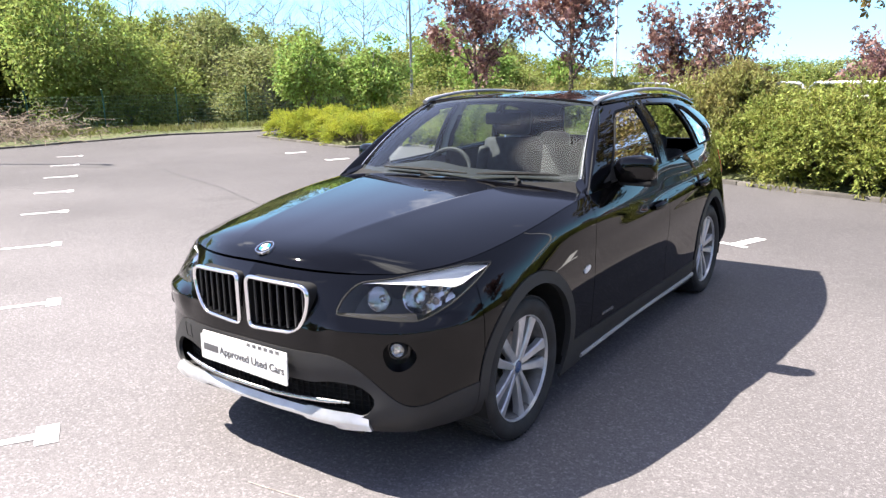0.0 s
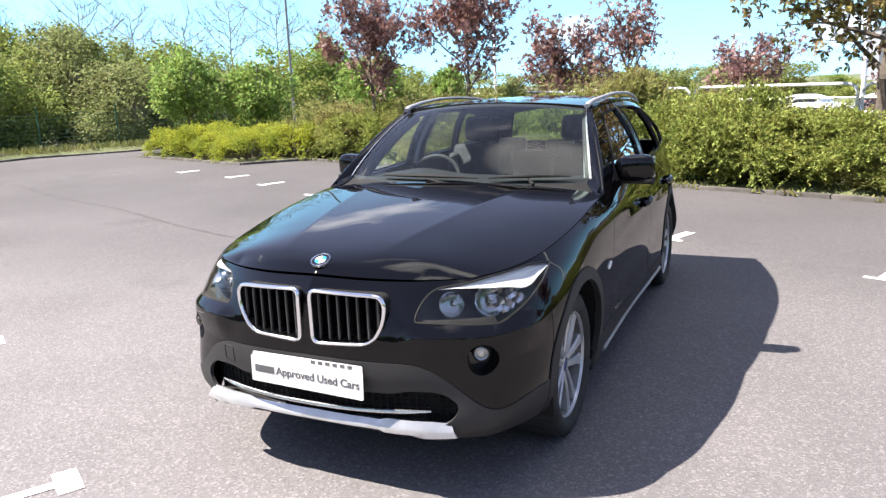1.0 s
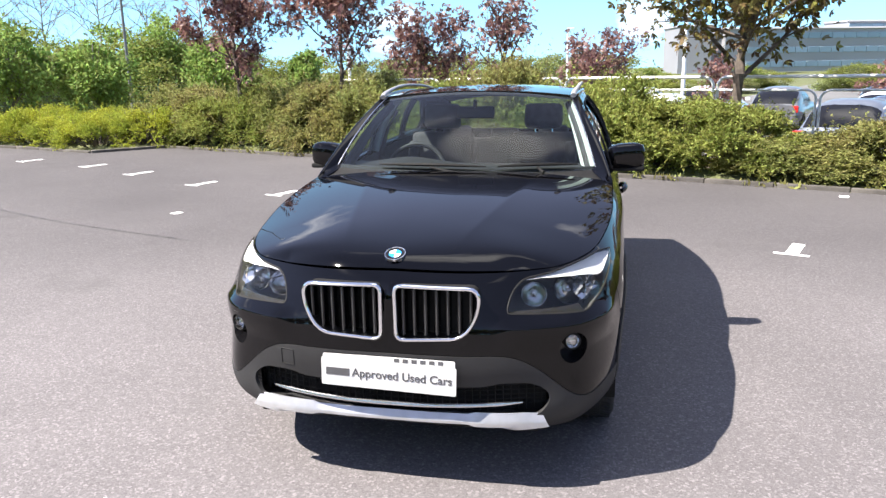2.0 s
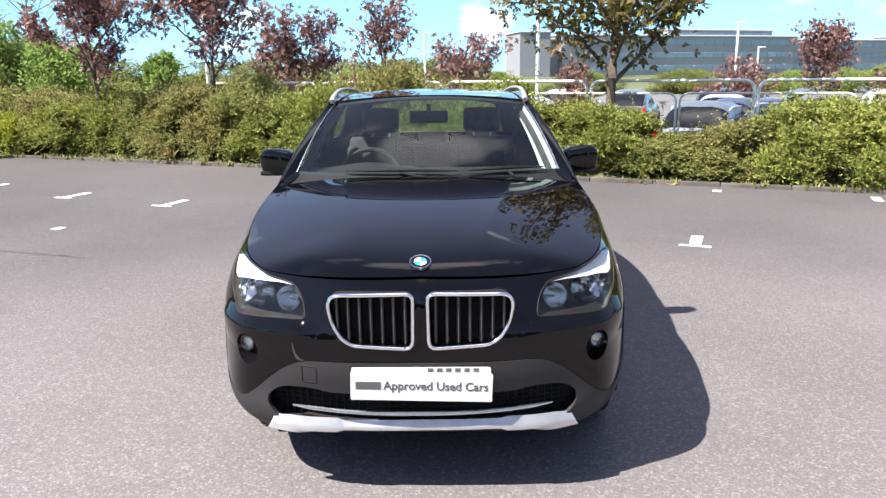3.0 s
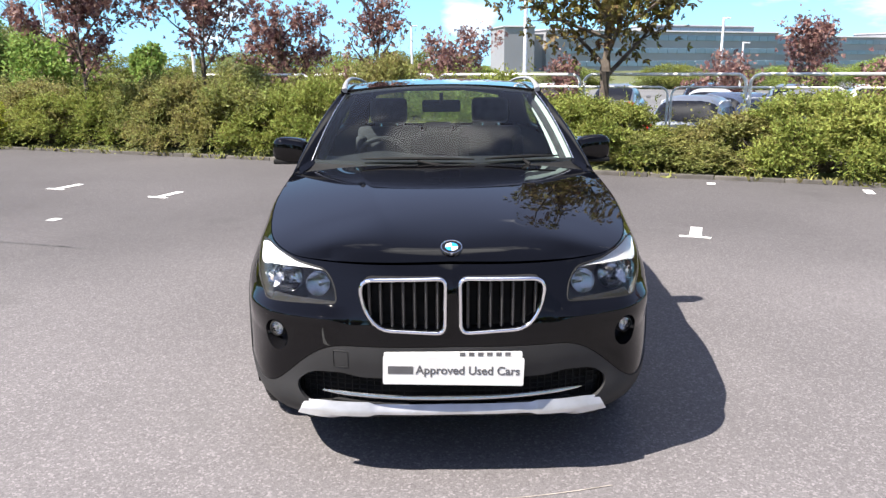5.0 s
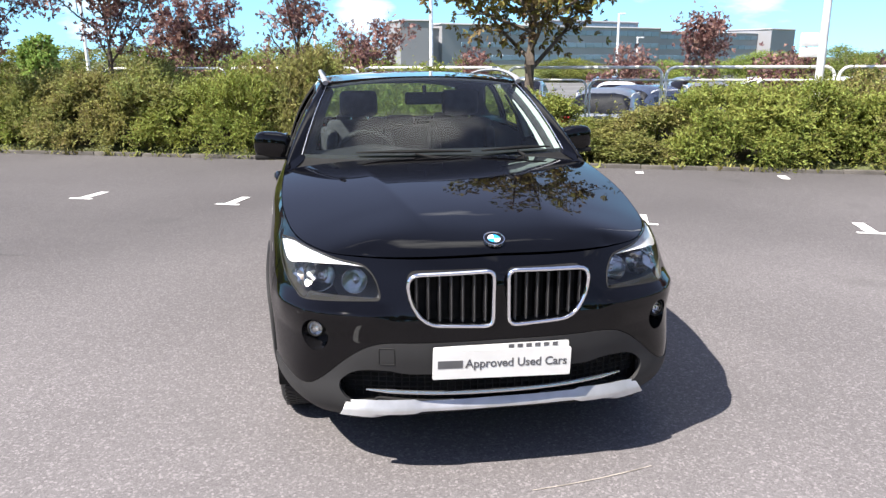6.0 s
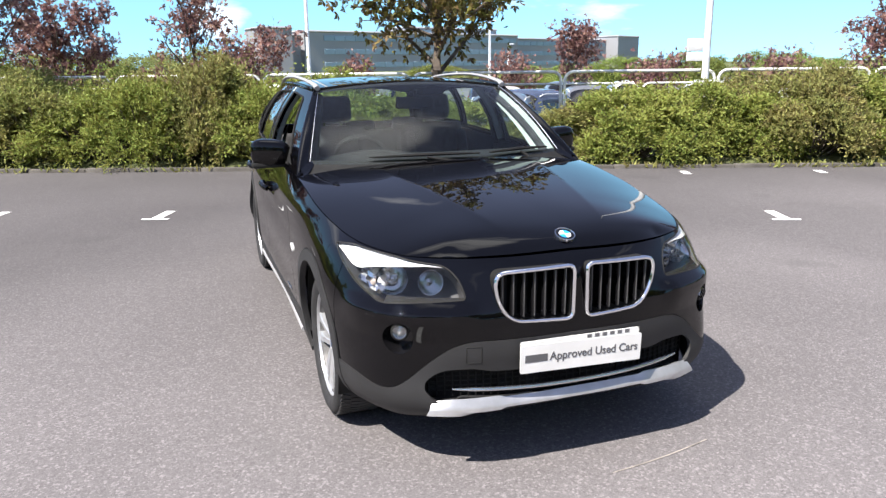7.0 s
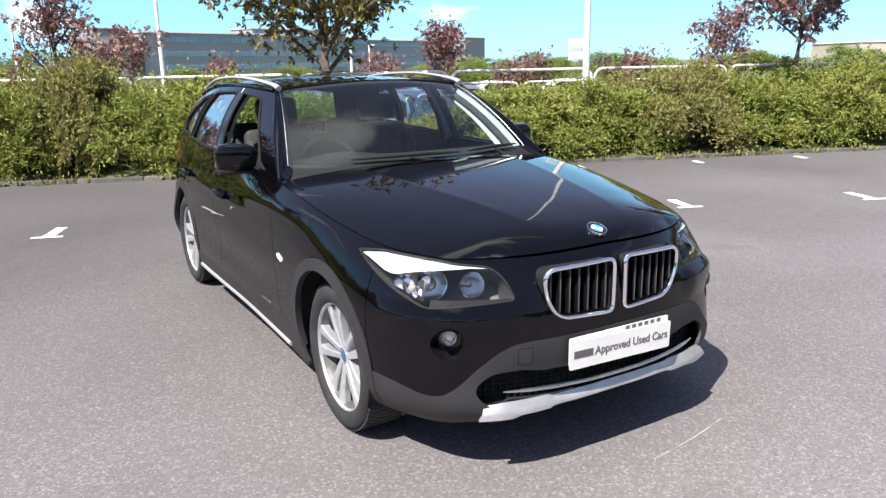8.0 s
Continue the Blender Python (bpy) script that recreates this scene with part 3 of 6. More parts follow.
for s, side in SIDES:
    fl = s < 0
    put = sided(skin, s)
    # bumper, painted part with openings for grille, lamp and fog lamp
    avals = np.concatenate([span(0, a_seam, 0.011)])
    hi = lambda a: top_z(a) - .001
    ch = [p[:-1] + q for p, q in zip(chart_of(avals, lambda a: clad_line(a) + 0.0015, lambda a: LEDGE, 0.0075), chart_of(avals, lambda a: LEDGE, hi, 0.0075))]
    part("bumper_panel", sheet(put, ch, (kidney_a, lamp_line, fog_line), 0.014, flip=fl), PAINT, car)
    # bumper, plain plastic part with the low intake
    low = cubic([0, ARC[2], ARC[3], ARC[4], ARC[5], ARC[6] + .1], [.262, .258, .248, .240, .240, .245])
    a_arch, a_skid = a_of_y(0.56, 0.30), a_of_x(.50, .30)
    ch = chart_of(span(0, a_arch, 0.011), low, lambda a: clad_line(a) - 0.0015, 0.011)
    front_arch = arch_cut(AXLE_F, 0.364)
    part("bumper_cladding", sheet(sided(lambda a, z: skin_out(a, z, 0.003 - .058 * smooth(.345 - z, 0, .02) * (1 - smooth(a, a_skid - .04, a_skid + .03))), s), ch, (intake_a, front_arch), 0.016, flip=fl), CLAD, car, "dark grey textured plastic")
    # front wing
    arch_f = arch_cut(AXLE_F, 0.418)
    ch = chart_of(span(a_seam + 0.004, a_door - 0.002, 0.014), lambda a: 0.335, lambda a: top_z(a), 0.014)
    part("front_wing", sheet(put, ch, (arch_f, lamp_line, np.array([(a_seam - .1, .2), (a_of_y(AXLE_F, .4), .2), (a_of_y(AXLE_F, .4), .45), (a_seam - .1, .405)])), 0.014, flip=fl), PAINT, car)
    # doors
    for nm, lo_a, hi_a in (("front_door", a_door, a_mid), ("rear_door", a_mid, a_back)):
        arch_r = arch_cut(AXLE_R, 0.420)
        ch = chart_of(span(lo_a + 0.0022, hi_a - 0.0022, 0.02), lambda a: 0.335, lambda a: top_z(a), 0.018)
        door = part(nm, sheet(put, ch, (arch_r,) if nm == "rear_door" else (), 0.014, flip=fl), PAINT, car)
        a_h = hi_a - (0.20 if nm == "front_door" else 0.24)
        zh = 0.845 if nm == "front_door" else 0.875
        bm = bmesh.new()
        pts = []
        for t in np.linspace(0, 1, 12):
            q = skin_out(a_h + 0.19 * (t - 0.5), zh + 0.012 * (t - 0.5), 0.010 + 0.026 * math.sin(math.pi * t) ** 0.6)
            pts.append((s * q.x, q.y, q.z))
        tube(bm, pts, [0.013 + 0.004 * math.sin(math.pi * t) for t in np.linspace(0, 1, 12)], 10, flat=1.25)
        part("door_handle", bm, PAINT, door)
        bm = sheet(sided(lambda a, z: skin_out(a, z, 0.0025), s), chart_of(span(a_h - 0.05, a_h + 0.05, 0.02), lambda a: zh - 0.026, lambda a: zh + 0.026, 0.013), (), 0.0, flip=fl)
        part("handle_recess", bm, BLACKGLOSS, door)
    # rear wing and tail
    ch = chart_of(span(a_back + 0.0022, ARC[17], 0.025), lambda a: 0.36, lambda a: top_z(a), 0.02)
    part("rear_wing", sheet(put, ch, (arch_cut(AXLE_R, 0.420),), 0.014, flip=fl), PAINT, car)
    ch = chart_of(span(a_of_y(3.98, .33), ARC[17], 0.03), lambda a: 0.25, lambda a: 0.357, 0.03)
    part("rear_bumper_cladding", sheet(sided(lambda a, z: skin_out(a, z, 0.003), s), ch, (), 0.014, flip=fl), CLAD, car)
    # sill
    ch = chart_of(span(a_of_y(1.20, .3), a_of_y(3.26, .3), 0.03), lambda a: 0.17, lambda a: 0.331, 0.012)
    part("sill_cladding", sheet(sided(lambda a, z: skin_out(a, z, 0.004), s), ch, (arch_cut(AXLE_F, .358), arch_cut(AXLE_R, .358)), 0.016, flip=fl), CLAD, car)
    bm = bmesh.new()
    pts = [skin_out(a, 0.212 + 0.010 * t, 0.007) for t, a in zip(np.linspace(0, 1, 30), np.linspace(a_of_y(1.42, .3), a_of_y(3.25, .3), 30))]
    tube(bm, [(s * p.x, p.y, p.z) for p in pts], [.010 + .003 * min(1, 4 * k) for k in np.linspace(0, 1, 30)], 8, flat=1.15)
    part("sill_strip", bm, STRIP, car, "brushed silver sill strip")
    # wheel arch mouldings
    for nm, yc, ro, tmin, tmax in (("front_arch_moulding", AXLE_F, 0.414, -15, 195), ("rear_arch_moulding", AXLE_R, 0.416, -15, 195)):
        rows = []
        for t in np.linspace(radians(tmin), radians(tmax), 64):
            row = []
            for r in np.linspace(0.360, ro, 6):
                z = ARCH_Z + r * math.sin(t)
                row.append((yc + ARCH_Y + r * math.cos(t), z))
            rows.append(row)
        fn = lambda y, z: skin_out(a_of_y(y, max(z, .245)), max(z, .245), 0.006)
        part(nm, sheet(sided(fn, s), rows, (), 0.03, flip=not fl), CLAD, car, "dark grey textured plastic")
        # wheel well
        bm = bmesh.new()
        rings = []
        for t in np.linspace(radians(-22), radians(202), 40):
            rings.append([bm.verts.new((s * x, yc + ARCH_Y + .376 * math.cos(t), ARCH_Z + .376 * math.sin(t))) for x in (0.862, 0.80, 0.60, 0.50)])
        for r0, r1 in zip(rings, rings[1:]):
            for i in range(3):
                bm.faces.new((r0[i], r0[i + 1], r1[i + 1], r1[i]))
        bm.faces.new([r[3] for r in rings])
        part("wheel_well", bm, BLACKMATT, car)
    # side repeater lamp and sill badge
    a_i = a_of_y(1.40, .68)
    ch = chart_of(span(a_i - .033, a_i + .033, .006), lambda a: .661, lambda a: .685, .006)
    cut = rounded([(a_i - .036, .66, .0), (a_i - .036, .69, 0), (a_i + .036, .69, 0), (a_i + .036, .66, 0)])
    rows = [[(a, .673 + .25 * (a - a_i) + (z - .673) * (1 - ((a - a_i) / .0350) ** 6)) for a, z in row] for row in ch]
    part("side_repeater", sheet(sided(lambda a, z: skin_out(a, z, 0.006), s), rows, (), .008, flip=fl), BEZEL, car, "clear side indicator lens")
    for i in range(7):
        a_b = a_of_y(1.64, .37) + 0.021 * i
        ch = chart_of(span(a_b, a_b + .012, .006), lambda a: .366, lambda a: .382, .008)
        part("badge_bar", sheet(sided(lambda a, z: skin_out(a, z, 0.003), s), ch, (), .003, flip=fl), SATIN, car, "plain raised silver bar")

# inner shell that closes the seams
ch = [[(a, z) for z in np.linspace(.40, min(.85, top_z(a) - .02), 8)] for a in span(a_of_y(1.30, .6), a_of_y(3.1, .6), .05)]
for s, side in SIDES:
    part("inner_shell", sheet(sided(lambda a, z: skin_out(a, z, -0.022), s), ch, (), 0, flip=s < 0), GAP, car)

# bonnet
a_h0, a_h1 = a_of_x(.47, .866), a_of_y(1.53, .99)
bon_z = cubic((.095, .125, .17, .30, .60, 1.0, 1.42), (.875, .904, .926, .958, 1.004, 1.045, 1.078))

HOOD_E = skin(a_h0, top_z(a_h0))


@functools.lru_cache(maxsize=None)
def front_top(x):
    a = a_of_x(max(x, .0), .866)
    a = min(a, a_h0)
    return skin(a, top_z(a))


def bonnet(u, v):
    w = min(max(v, 0.0), 1.0)
    a = a_h0 + (a_h1 - a_h0) * w
    e = skin(a, top_z(a))
    yc = 0.095 + 1.325 * w
    q = abs(u)
    x = u * (e.x - 0.004)
    ridge = 0.20 + 0.27 * w
    dz = 0.0066 * math.exp(-math.hypot(abs(x) - ridge, .004) / 0.085) * smooth(w, .02, .34) * (1 - smooth(w, .85, 1.0))
    full = 3.6 - 1.1 * smooth(w, 0, .35)
    p = Vector((x, yc + (e.y - yc) * q ** 1.9, e.z + (bon_z(yc) - e.z) * (1 - q ** full) + 0.001 + dz))
    # the front edge follows the top of the bumper
    k = math.exp(-(w / .07) ** 2)
    b = front_top(abs(x))
    x0 = min(q, 1.0)
    p.y += k * (b.y + .004 - (0.095 + (HOOD_E.y - 0.095) * x0 ** 1.9))
    p.z += k * (b.z + .0025 - (HOOD_E.z + (.875 - HOOD_E.z) * (1 - x0 ** 3.6)))
    return p


ch = [[(u, v) for v in span(0.003, 0.995, 0.012)] for u in span(-1, 1, 0.0125)]
hood = part("bonnet", sheet(bonnet, ch, (), 0.005), PAINT, car)

# roundel
pc = bonnet(0, (0.150 - 0.095) / 1.325)
nrm = (bonnet(0.02, .05) - bonnet(-0.02, .05)).cross(bonnet(0, .07) - bonnet(0, .03)).normalized()
mr = Matrix.Translation(pc + Vector((0, 0, 0.002))) @ nrm.to_track_quat("Z", "Y").to_matrix().to_4x4()
bm = bmesh.new()
lathe(bm, ((0.0, .004), (.037, .004), (.0385, .007), (.041, .007), (.042, .002), (.042, -.006)), mr, 40)
badge = part("roundel", bm, CHROME, car, "round chrome-rimmed blue and white emblem")
bm = bmesh.new()
lathe(bm, ((.0245, .0052), (.0375, .0052)), mr, 40)
part("roundel_ring", bm, BLACKGLOSS, badge)
for k in range(4):
    bm = bmesh.new()
    ang = np.linspace(k * math.pi / 2, (k + 1) * math.pi / 2, 9)
    vs = [bm.verts.new(mr @ Vector((0, 0, .0056)))] + [bm.verts.new(mr @ Vector((.0245 * math.cos(t), .0245 * math.sin(t), .0056))) for t in ang]
    bm.faces.new(vs)
    part("roundel_quarter", bm, (BLUE, WHITE)[k % 2], badge)

# glasshouse
roof_x = cubic((2.1, 2.6, 3.2, 3.8, 4.2), (.612, .636, .632, .592, .55))
roof_e = cubic((2.1, 2.6, 3.2, 3.8, 4.2), (1.437, 1.460, 1.456, 1.405, 1.345))
roof_c = cubic((2.1, 2.6, 3.1, 3.7, 4.2), (1.487, 1.501, 1.503, 1.470, 1.405))


def screen(u, v, inn=0.0):
    x = u * (.765 + (.598 - .765) * v)
    y0, z0 = 1.435 + .205 * abs(u) ** 2.2, 1.062 + .002 * u * u
    y1, z1 = 2.088 + .089 * u * u, 1.482 - .044 * u * u
    b = .035 * 4 * v * (1 - v)
    return Vector((x, y0 + (y1 - y0) * v - b * (.5 + .7 * (1 - u * u)) + inn, z0 + (z1 - z0) * v + b * .85 - inn))


belt_cache = {}


def belt(y):
    key = round(y, 4)
    if key not in belt_cache:
        a = a_of_y(y, 1.0)
        p = skin(a, top_z(a))
        belt_cache[key] = Vector((p.x, y, p.z))
    return belt_cache[key]


GH = 0.46


def house(y, h, d=0.0):
    w = h / GH
    b = belt(y)
    r = Vector((roof_x(y), y, roof_e(y)))
    p = b.lerp(r, w)
    bulge = 0.030 * math.sin(math.pi * min(max(w, 0), 1)) + d
    return p + Vector((bulge * .87, 0, bulge * .5))


def y_a(h):
    return 1.525 + (2.165 - 1.525) * h / GH


def y_d(h):
    return 4.27 - 0.20 * h / GH


win_f = rounded([(1.80, .020, .03), (2.255, .395, .05), (2.585, .408, .012), (2.565, .020, .02)])
win_r = rounded([(2.69, .020, .02), (2.70, .408, .012), (3.22, .392, .03), (3.36, .020, .02)])
win_q = rounded([(3.43, .035, .02), (3.30, .385, .02), (3.52, .355, .06), (3.83, .150, .08), (3.80, .040, .03)])
for s, side in SIDES:
    fl = s < 0
    rows = []
    for u in np.linspace(0, 1, 150):
        rows.append([(y_a(h) + (y_d(h) - y_a(h)) * u, h) for h in np.linspace(0.004, GH, 28)])
    part("window_surround", sheet(sided(house, s), rows, (win_f, win_r, win_q), 0.022, flip=fl), PAINT, car)
    # B pillar, gloss black, and slim seals round the panes
    rows = [[(2.588 + .102 * i / 4, h) for h in np.linspace(.012, .408, 12)] for i in range(5)]
    part("middle_pillar", sheet(sided(lambda y, h: house(y, h, .003), s), rows, (), .006, flip=fl), BLACKGLOSS, car)
    for win, nm in ((win_f, "f"), (win_r, "r"), (win_q, "q")):
        bm = bmesh.new()
        tube(bm, [(s * house(y, h, .001).x, house(y, h, .001).y, house(y, h, .001).z) for y, h in win[::3]], 0.0065, 6, closed=True)
        part("window_seal", bm, BLACKMATT, car)
        is_open = (nm == "r" and s > 0) or (nm == "f" and s < 0)
        lo, hi = win.min(0), win.max(0)
        rows = [[(y, h) for h in np.linspace(lo[1] - .01, hi[1] + .01, 16)] for y in np.linspace(lo[0] - .01, hi[0] + .01, 26)]
        if not is_open:
            ctr = win.mean(0)
            bm = bmesh.new()
            loop = [bm.verts.new(sided(lambda y, h: house(y, h, -.009), s)(y, h)) for y, h in win[::2]]
            mid = bm.verts.new(sided(lambda y, h: house(y, h, -.009), s)(*ctr))
            half = [bm.verts.new(sided(lambda y, h: house(y, h, -.009), s)(*(ctr + (np.array(p) - ctr) * .5))) for p in win[::2]]
            for i in range(len(loop)):
                j = (i + 1) % len(loop)
                q = (loop[i], loop[j], half[j], half[i])
                bm.faces.new(q if not fl else q[::-1])
                q = (half[i], half[j], mid)
                bm.faces.new(q if not fl else q[::-1])
            part("side_window", bm, GLASS_SIDE, car, "tinted side window, closed")
    # front pillar between screen and side
    bm = bmesh.new()
    rows = []
    for v in np.linspace(0, 1, 26):
        e = screen(.985, v)
        g = house(y_a(v * GH), v * GH)
        row = []
        for t in np.linspace(0, 1, 7):
            p = e.lerp(g, t)
            n = Vector((.62, -.45, .62))
            row.append(bm.verts.new((s * (p.x + n.x * .018 * math.sin(math.pi * t)), p.y + n.y * .018 * math.sin(math.pi * t), p.z + n.z * .018 * math.sin(math.pi * t))))
        rows.append(row)
    for r0, r1 in zip(rows, rows[1:]):
        for i in range(6):
            q = (r0[i], r0[i + 1], r1[i + 1], r1[i])
            bm.faces.new(q if not fl else q[::-1])
    part("front_pillar", bm, PAINT, car)
    bm = bmesh.new()
    tube(bm, [(s * p.x, p.y - .004, p.z + .004) for p in (screen(.982, v) for v in np.linspace(.02, 1, 24))], 0.003, 6)
    part("screen_seal", bm, SATIN, car)
    # drip moulding where roof and side meet
    bm = bmesh.new()
    tube(bm, [(s * (roof_x(y) + .004), y, roof_e(y) + .004) for y in np.linspace(2.16, 4.05, 40)], 0.012, 8)
    part("roof_moulding", bm, PAINT, car)

rows = [[(u, v) for v in np.linspace(0, 1, 24)] for u in np.linspace(-.985, .985, 40)]
wind = part("windscreen", sheet(screen, rows, (), 0), GLASS_FRONT, car, "greenish laminated glass")
# black band printed round the glass
for nm, us, vs in (("band", np.linspace(-.985, .985, 40), (0, .02, .045)), ("band", np.linspace(-.985, .985, 40), (.955, .98, 1.0))):
    part("screen_band", sheet(lambda u, v: screen(u, v, .004), [[(u, v) for v in vs] for u in us], (), 0), BLACKMATT, wind)

# roof
rows = [[(u, y) for y in np.linspace(0, 1, 50)] for u in np.linspace(-1, 1, 41)]


def roof(u, t):
    y0 = 2.091 + .089 * u * u
    y = y0 + (4.12 - y0) * t
    q = abs(u) ** 2.3
    return Vector((u * roof_x(y), y, roof_e(y) + .006 + (roof_c(y) - roof_e(y) - .006) * (1 - q)))


part("roof", sheet(roof, rows, (), .014), PAINT, car)
for s, side in SIDES:
    bm = bmesh.new()
    ts = np.linspace(0, 1, 46)
    pts, rad = [], []
    for t in ts:
        y = 2.13 + 1.87 * t
        lift = .034 * min(1, math.sin(math.pi * min(max(t, .0), 1)) ** .42 * 1.06)
        pts.append((s * (roof_x(y) - .012 + .004 * math.sin(math.pi * t)), y, roof_e(y) + .012 + lift))
        rad.append(.0130 + .005 * (1 - min(1, 6 * t)) + .006 * max(0, 6 * t - 5))
    tube(bm, pts, rad, 10, flat=.8)
    part("roof_rail", bm, STRIP, car, "brushed aluminium roof rail")

# tail: rear glass, spoiler, tail lamps
def tail(u, v):
    x = u * (.66 + (.545 - .66) * v)
    y = 4.345 - .05 * u * u + (4.13 - 4.345) * v
    return Vector((x, y, 1.07 + .325 * v - .02 * u * u * v))


part("rear_window", sheet(tail, [[(u, v) for v in np.linspace(.06, 1, 10)] for u in np.linspace(.97, -.97, 20)], (), 0), GLASS_SIDE, car)
for s, side in SIDES:
    bm = bmesh.new()
    rows = []
    for v in np.linspace(0, 1, 12):
        e, g = tail(.97, v), house(y_d(v * GH), v * GH)
        rows.append([bm.verts.new((s * (e.lerp(g, t).x + .01 * math.sin(math.pi * t)), e.lerp(g, t).y + .02 * math.sin(math.pi * t), e.lerp(g, t).z)) for t in np.linspace(0, 1, 6)])
    for r0, r1 in zip(rows, rows[1:]):
        for i in range(5):
            q = (r0[i], r0[i + 1], r1[i + 1], r1[i])
            bm.faces.new(q[::-1] if s > 0 else q)
    part("rear_pillar", bm, PAINT, car)
    a0, a1 = a_of_y(4.13, .92), a_of_y(4.13, .92) + .34
    ch = chart_of(span(a0, a1, .02), lambda a: .84, lambda a: 1.02, .02)
    part("tail_lamp", sheet(sided(lambda a, z: skin_out(a, z, .006), s), ch, (), .01, flip=s < 0), REDLAMP, car, "red tail lamp lens")
bm = bmesh.new()
for r in (rows,):
    box(bm, (0, 4.16, 1.395), (1.06, .14, .03), .012)
part("roof_spoiler", bm, PAINT, car)

# scuttle, wipers
def scuttle(u, v):
    b, w = bonnet(u, .985), screen(u * .98, .015)
    return b.lerp(w, v) + Vector((0, 0, -.012 * math.sin(math.pi * v) - .004))


part("scuttle_panel", sheet(scuttle, [[(u, v) for v in np.linspace(0, 1, 5)] for u in np.linspace(-.97, .97, 30)], (), 0), BLACKMATT, car)
for s, side in SIDES:
    bm = bmesh.new()
    a_e = a_h1 - .03
    loop = [bonnet(.955 * s, .985) + Vector((0, 0, -.004)), bonnet(.985 * s, .93) + Vector((0, 0, -.006)), skin(a_e, top_z(a_e)), skin(a_of_y(1.56, 1.0), 1.012), house(y_a(.05), .05), screen(.985, .06), screen(.95, .0)]
    loop = [Vector((s * abs(p.x), p.y, p.z - .003)) for p in loop]
    ctr2 = sum(loop, Vector()) / len(loop)
    vs = [bm.verts.new(p) for p in loop]
    cv = bm.verts.new(ctr2)
    for i in range(len(vs)):
        q = (vs[i], vs[(i + 1) % len(vs)], cv)
        bm.faces.new(q if s > 0 else q[::-1])
    part("scuttle_corner", bm, PAINT, car)
for u0, u1, ua in ((-.60, .22, .02), (.30, .86, .62)):
    bm = bmesh.new()
    blade = [screen(u, .045 + .012 * math.sin(math.pi * t)) + Vector((0, -.016, .014)) for t, u in zip(np.linspace(0, 1, 16), np.linspace(u0, u1, 16))]
    tube(bm, blade, [.004 + .006 * math.sin(math.pi * t) for t in np.linspace(0, 1, 16)], 6)
    wiper = part("wiper", bm, BLACKMATT, car)
    bm = bmesh.new()
    um = (u0 + u1) / 2
    tube(bm, [screen(ua, .0) + Vector((0, -.03, .004)), screen((um + ua) / 2, .02) + Vector((0, -.024, .006)), screen(um, .040) + Vector((0, -.018, .010))], [.011, .008, .006], 8)
    part("wiper_arm", bm, BLACKMATT, wiper)

# ---- the car: front fittings ----
def front_at(x, z, d=0.0):
    s = 1 if x >= 0 else -1
    p = skin_out(a_of_x(abs(x), z), z, d)
    return Vector((s * p.x, p.y, p.z))


def face_y(x, z):
    return front_at(x, z).y


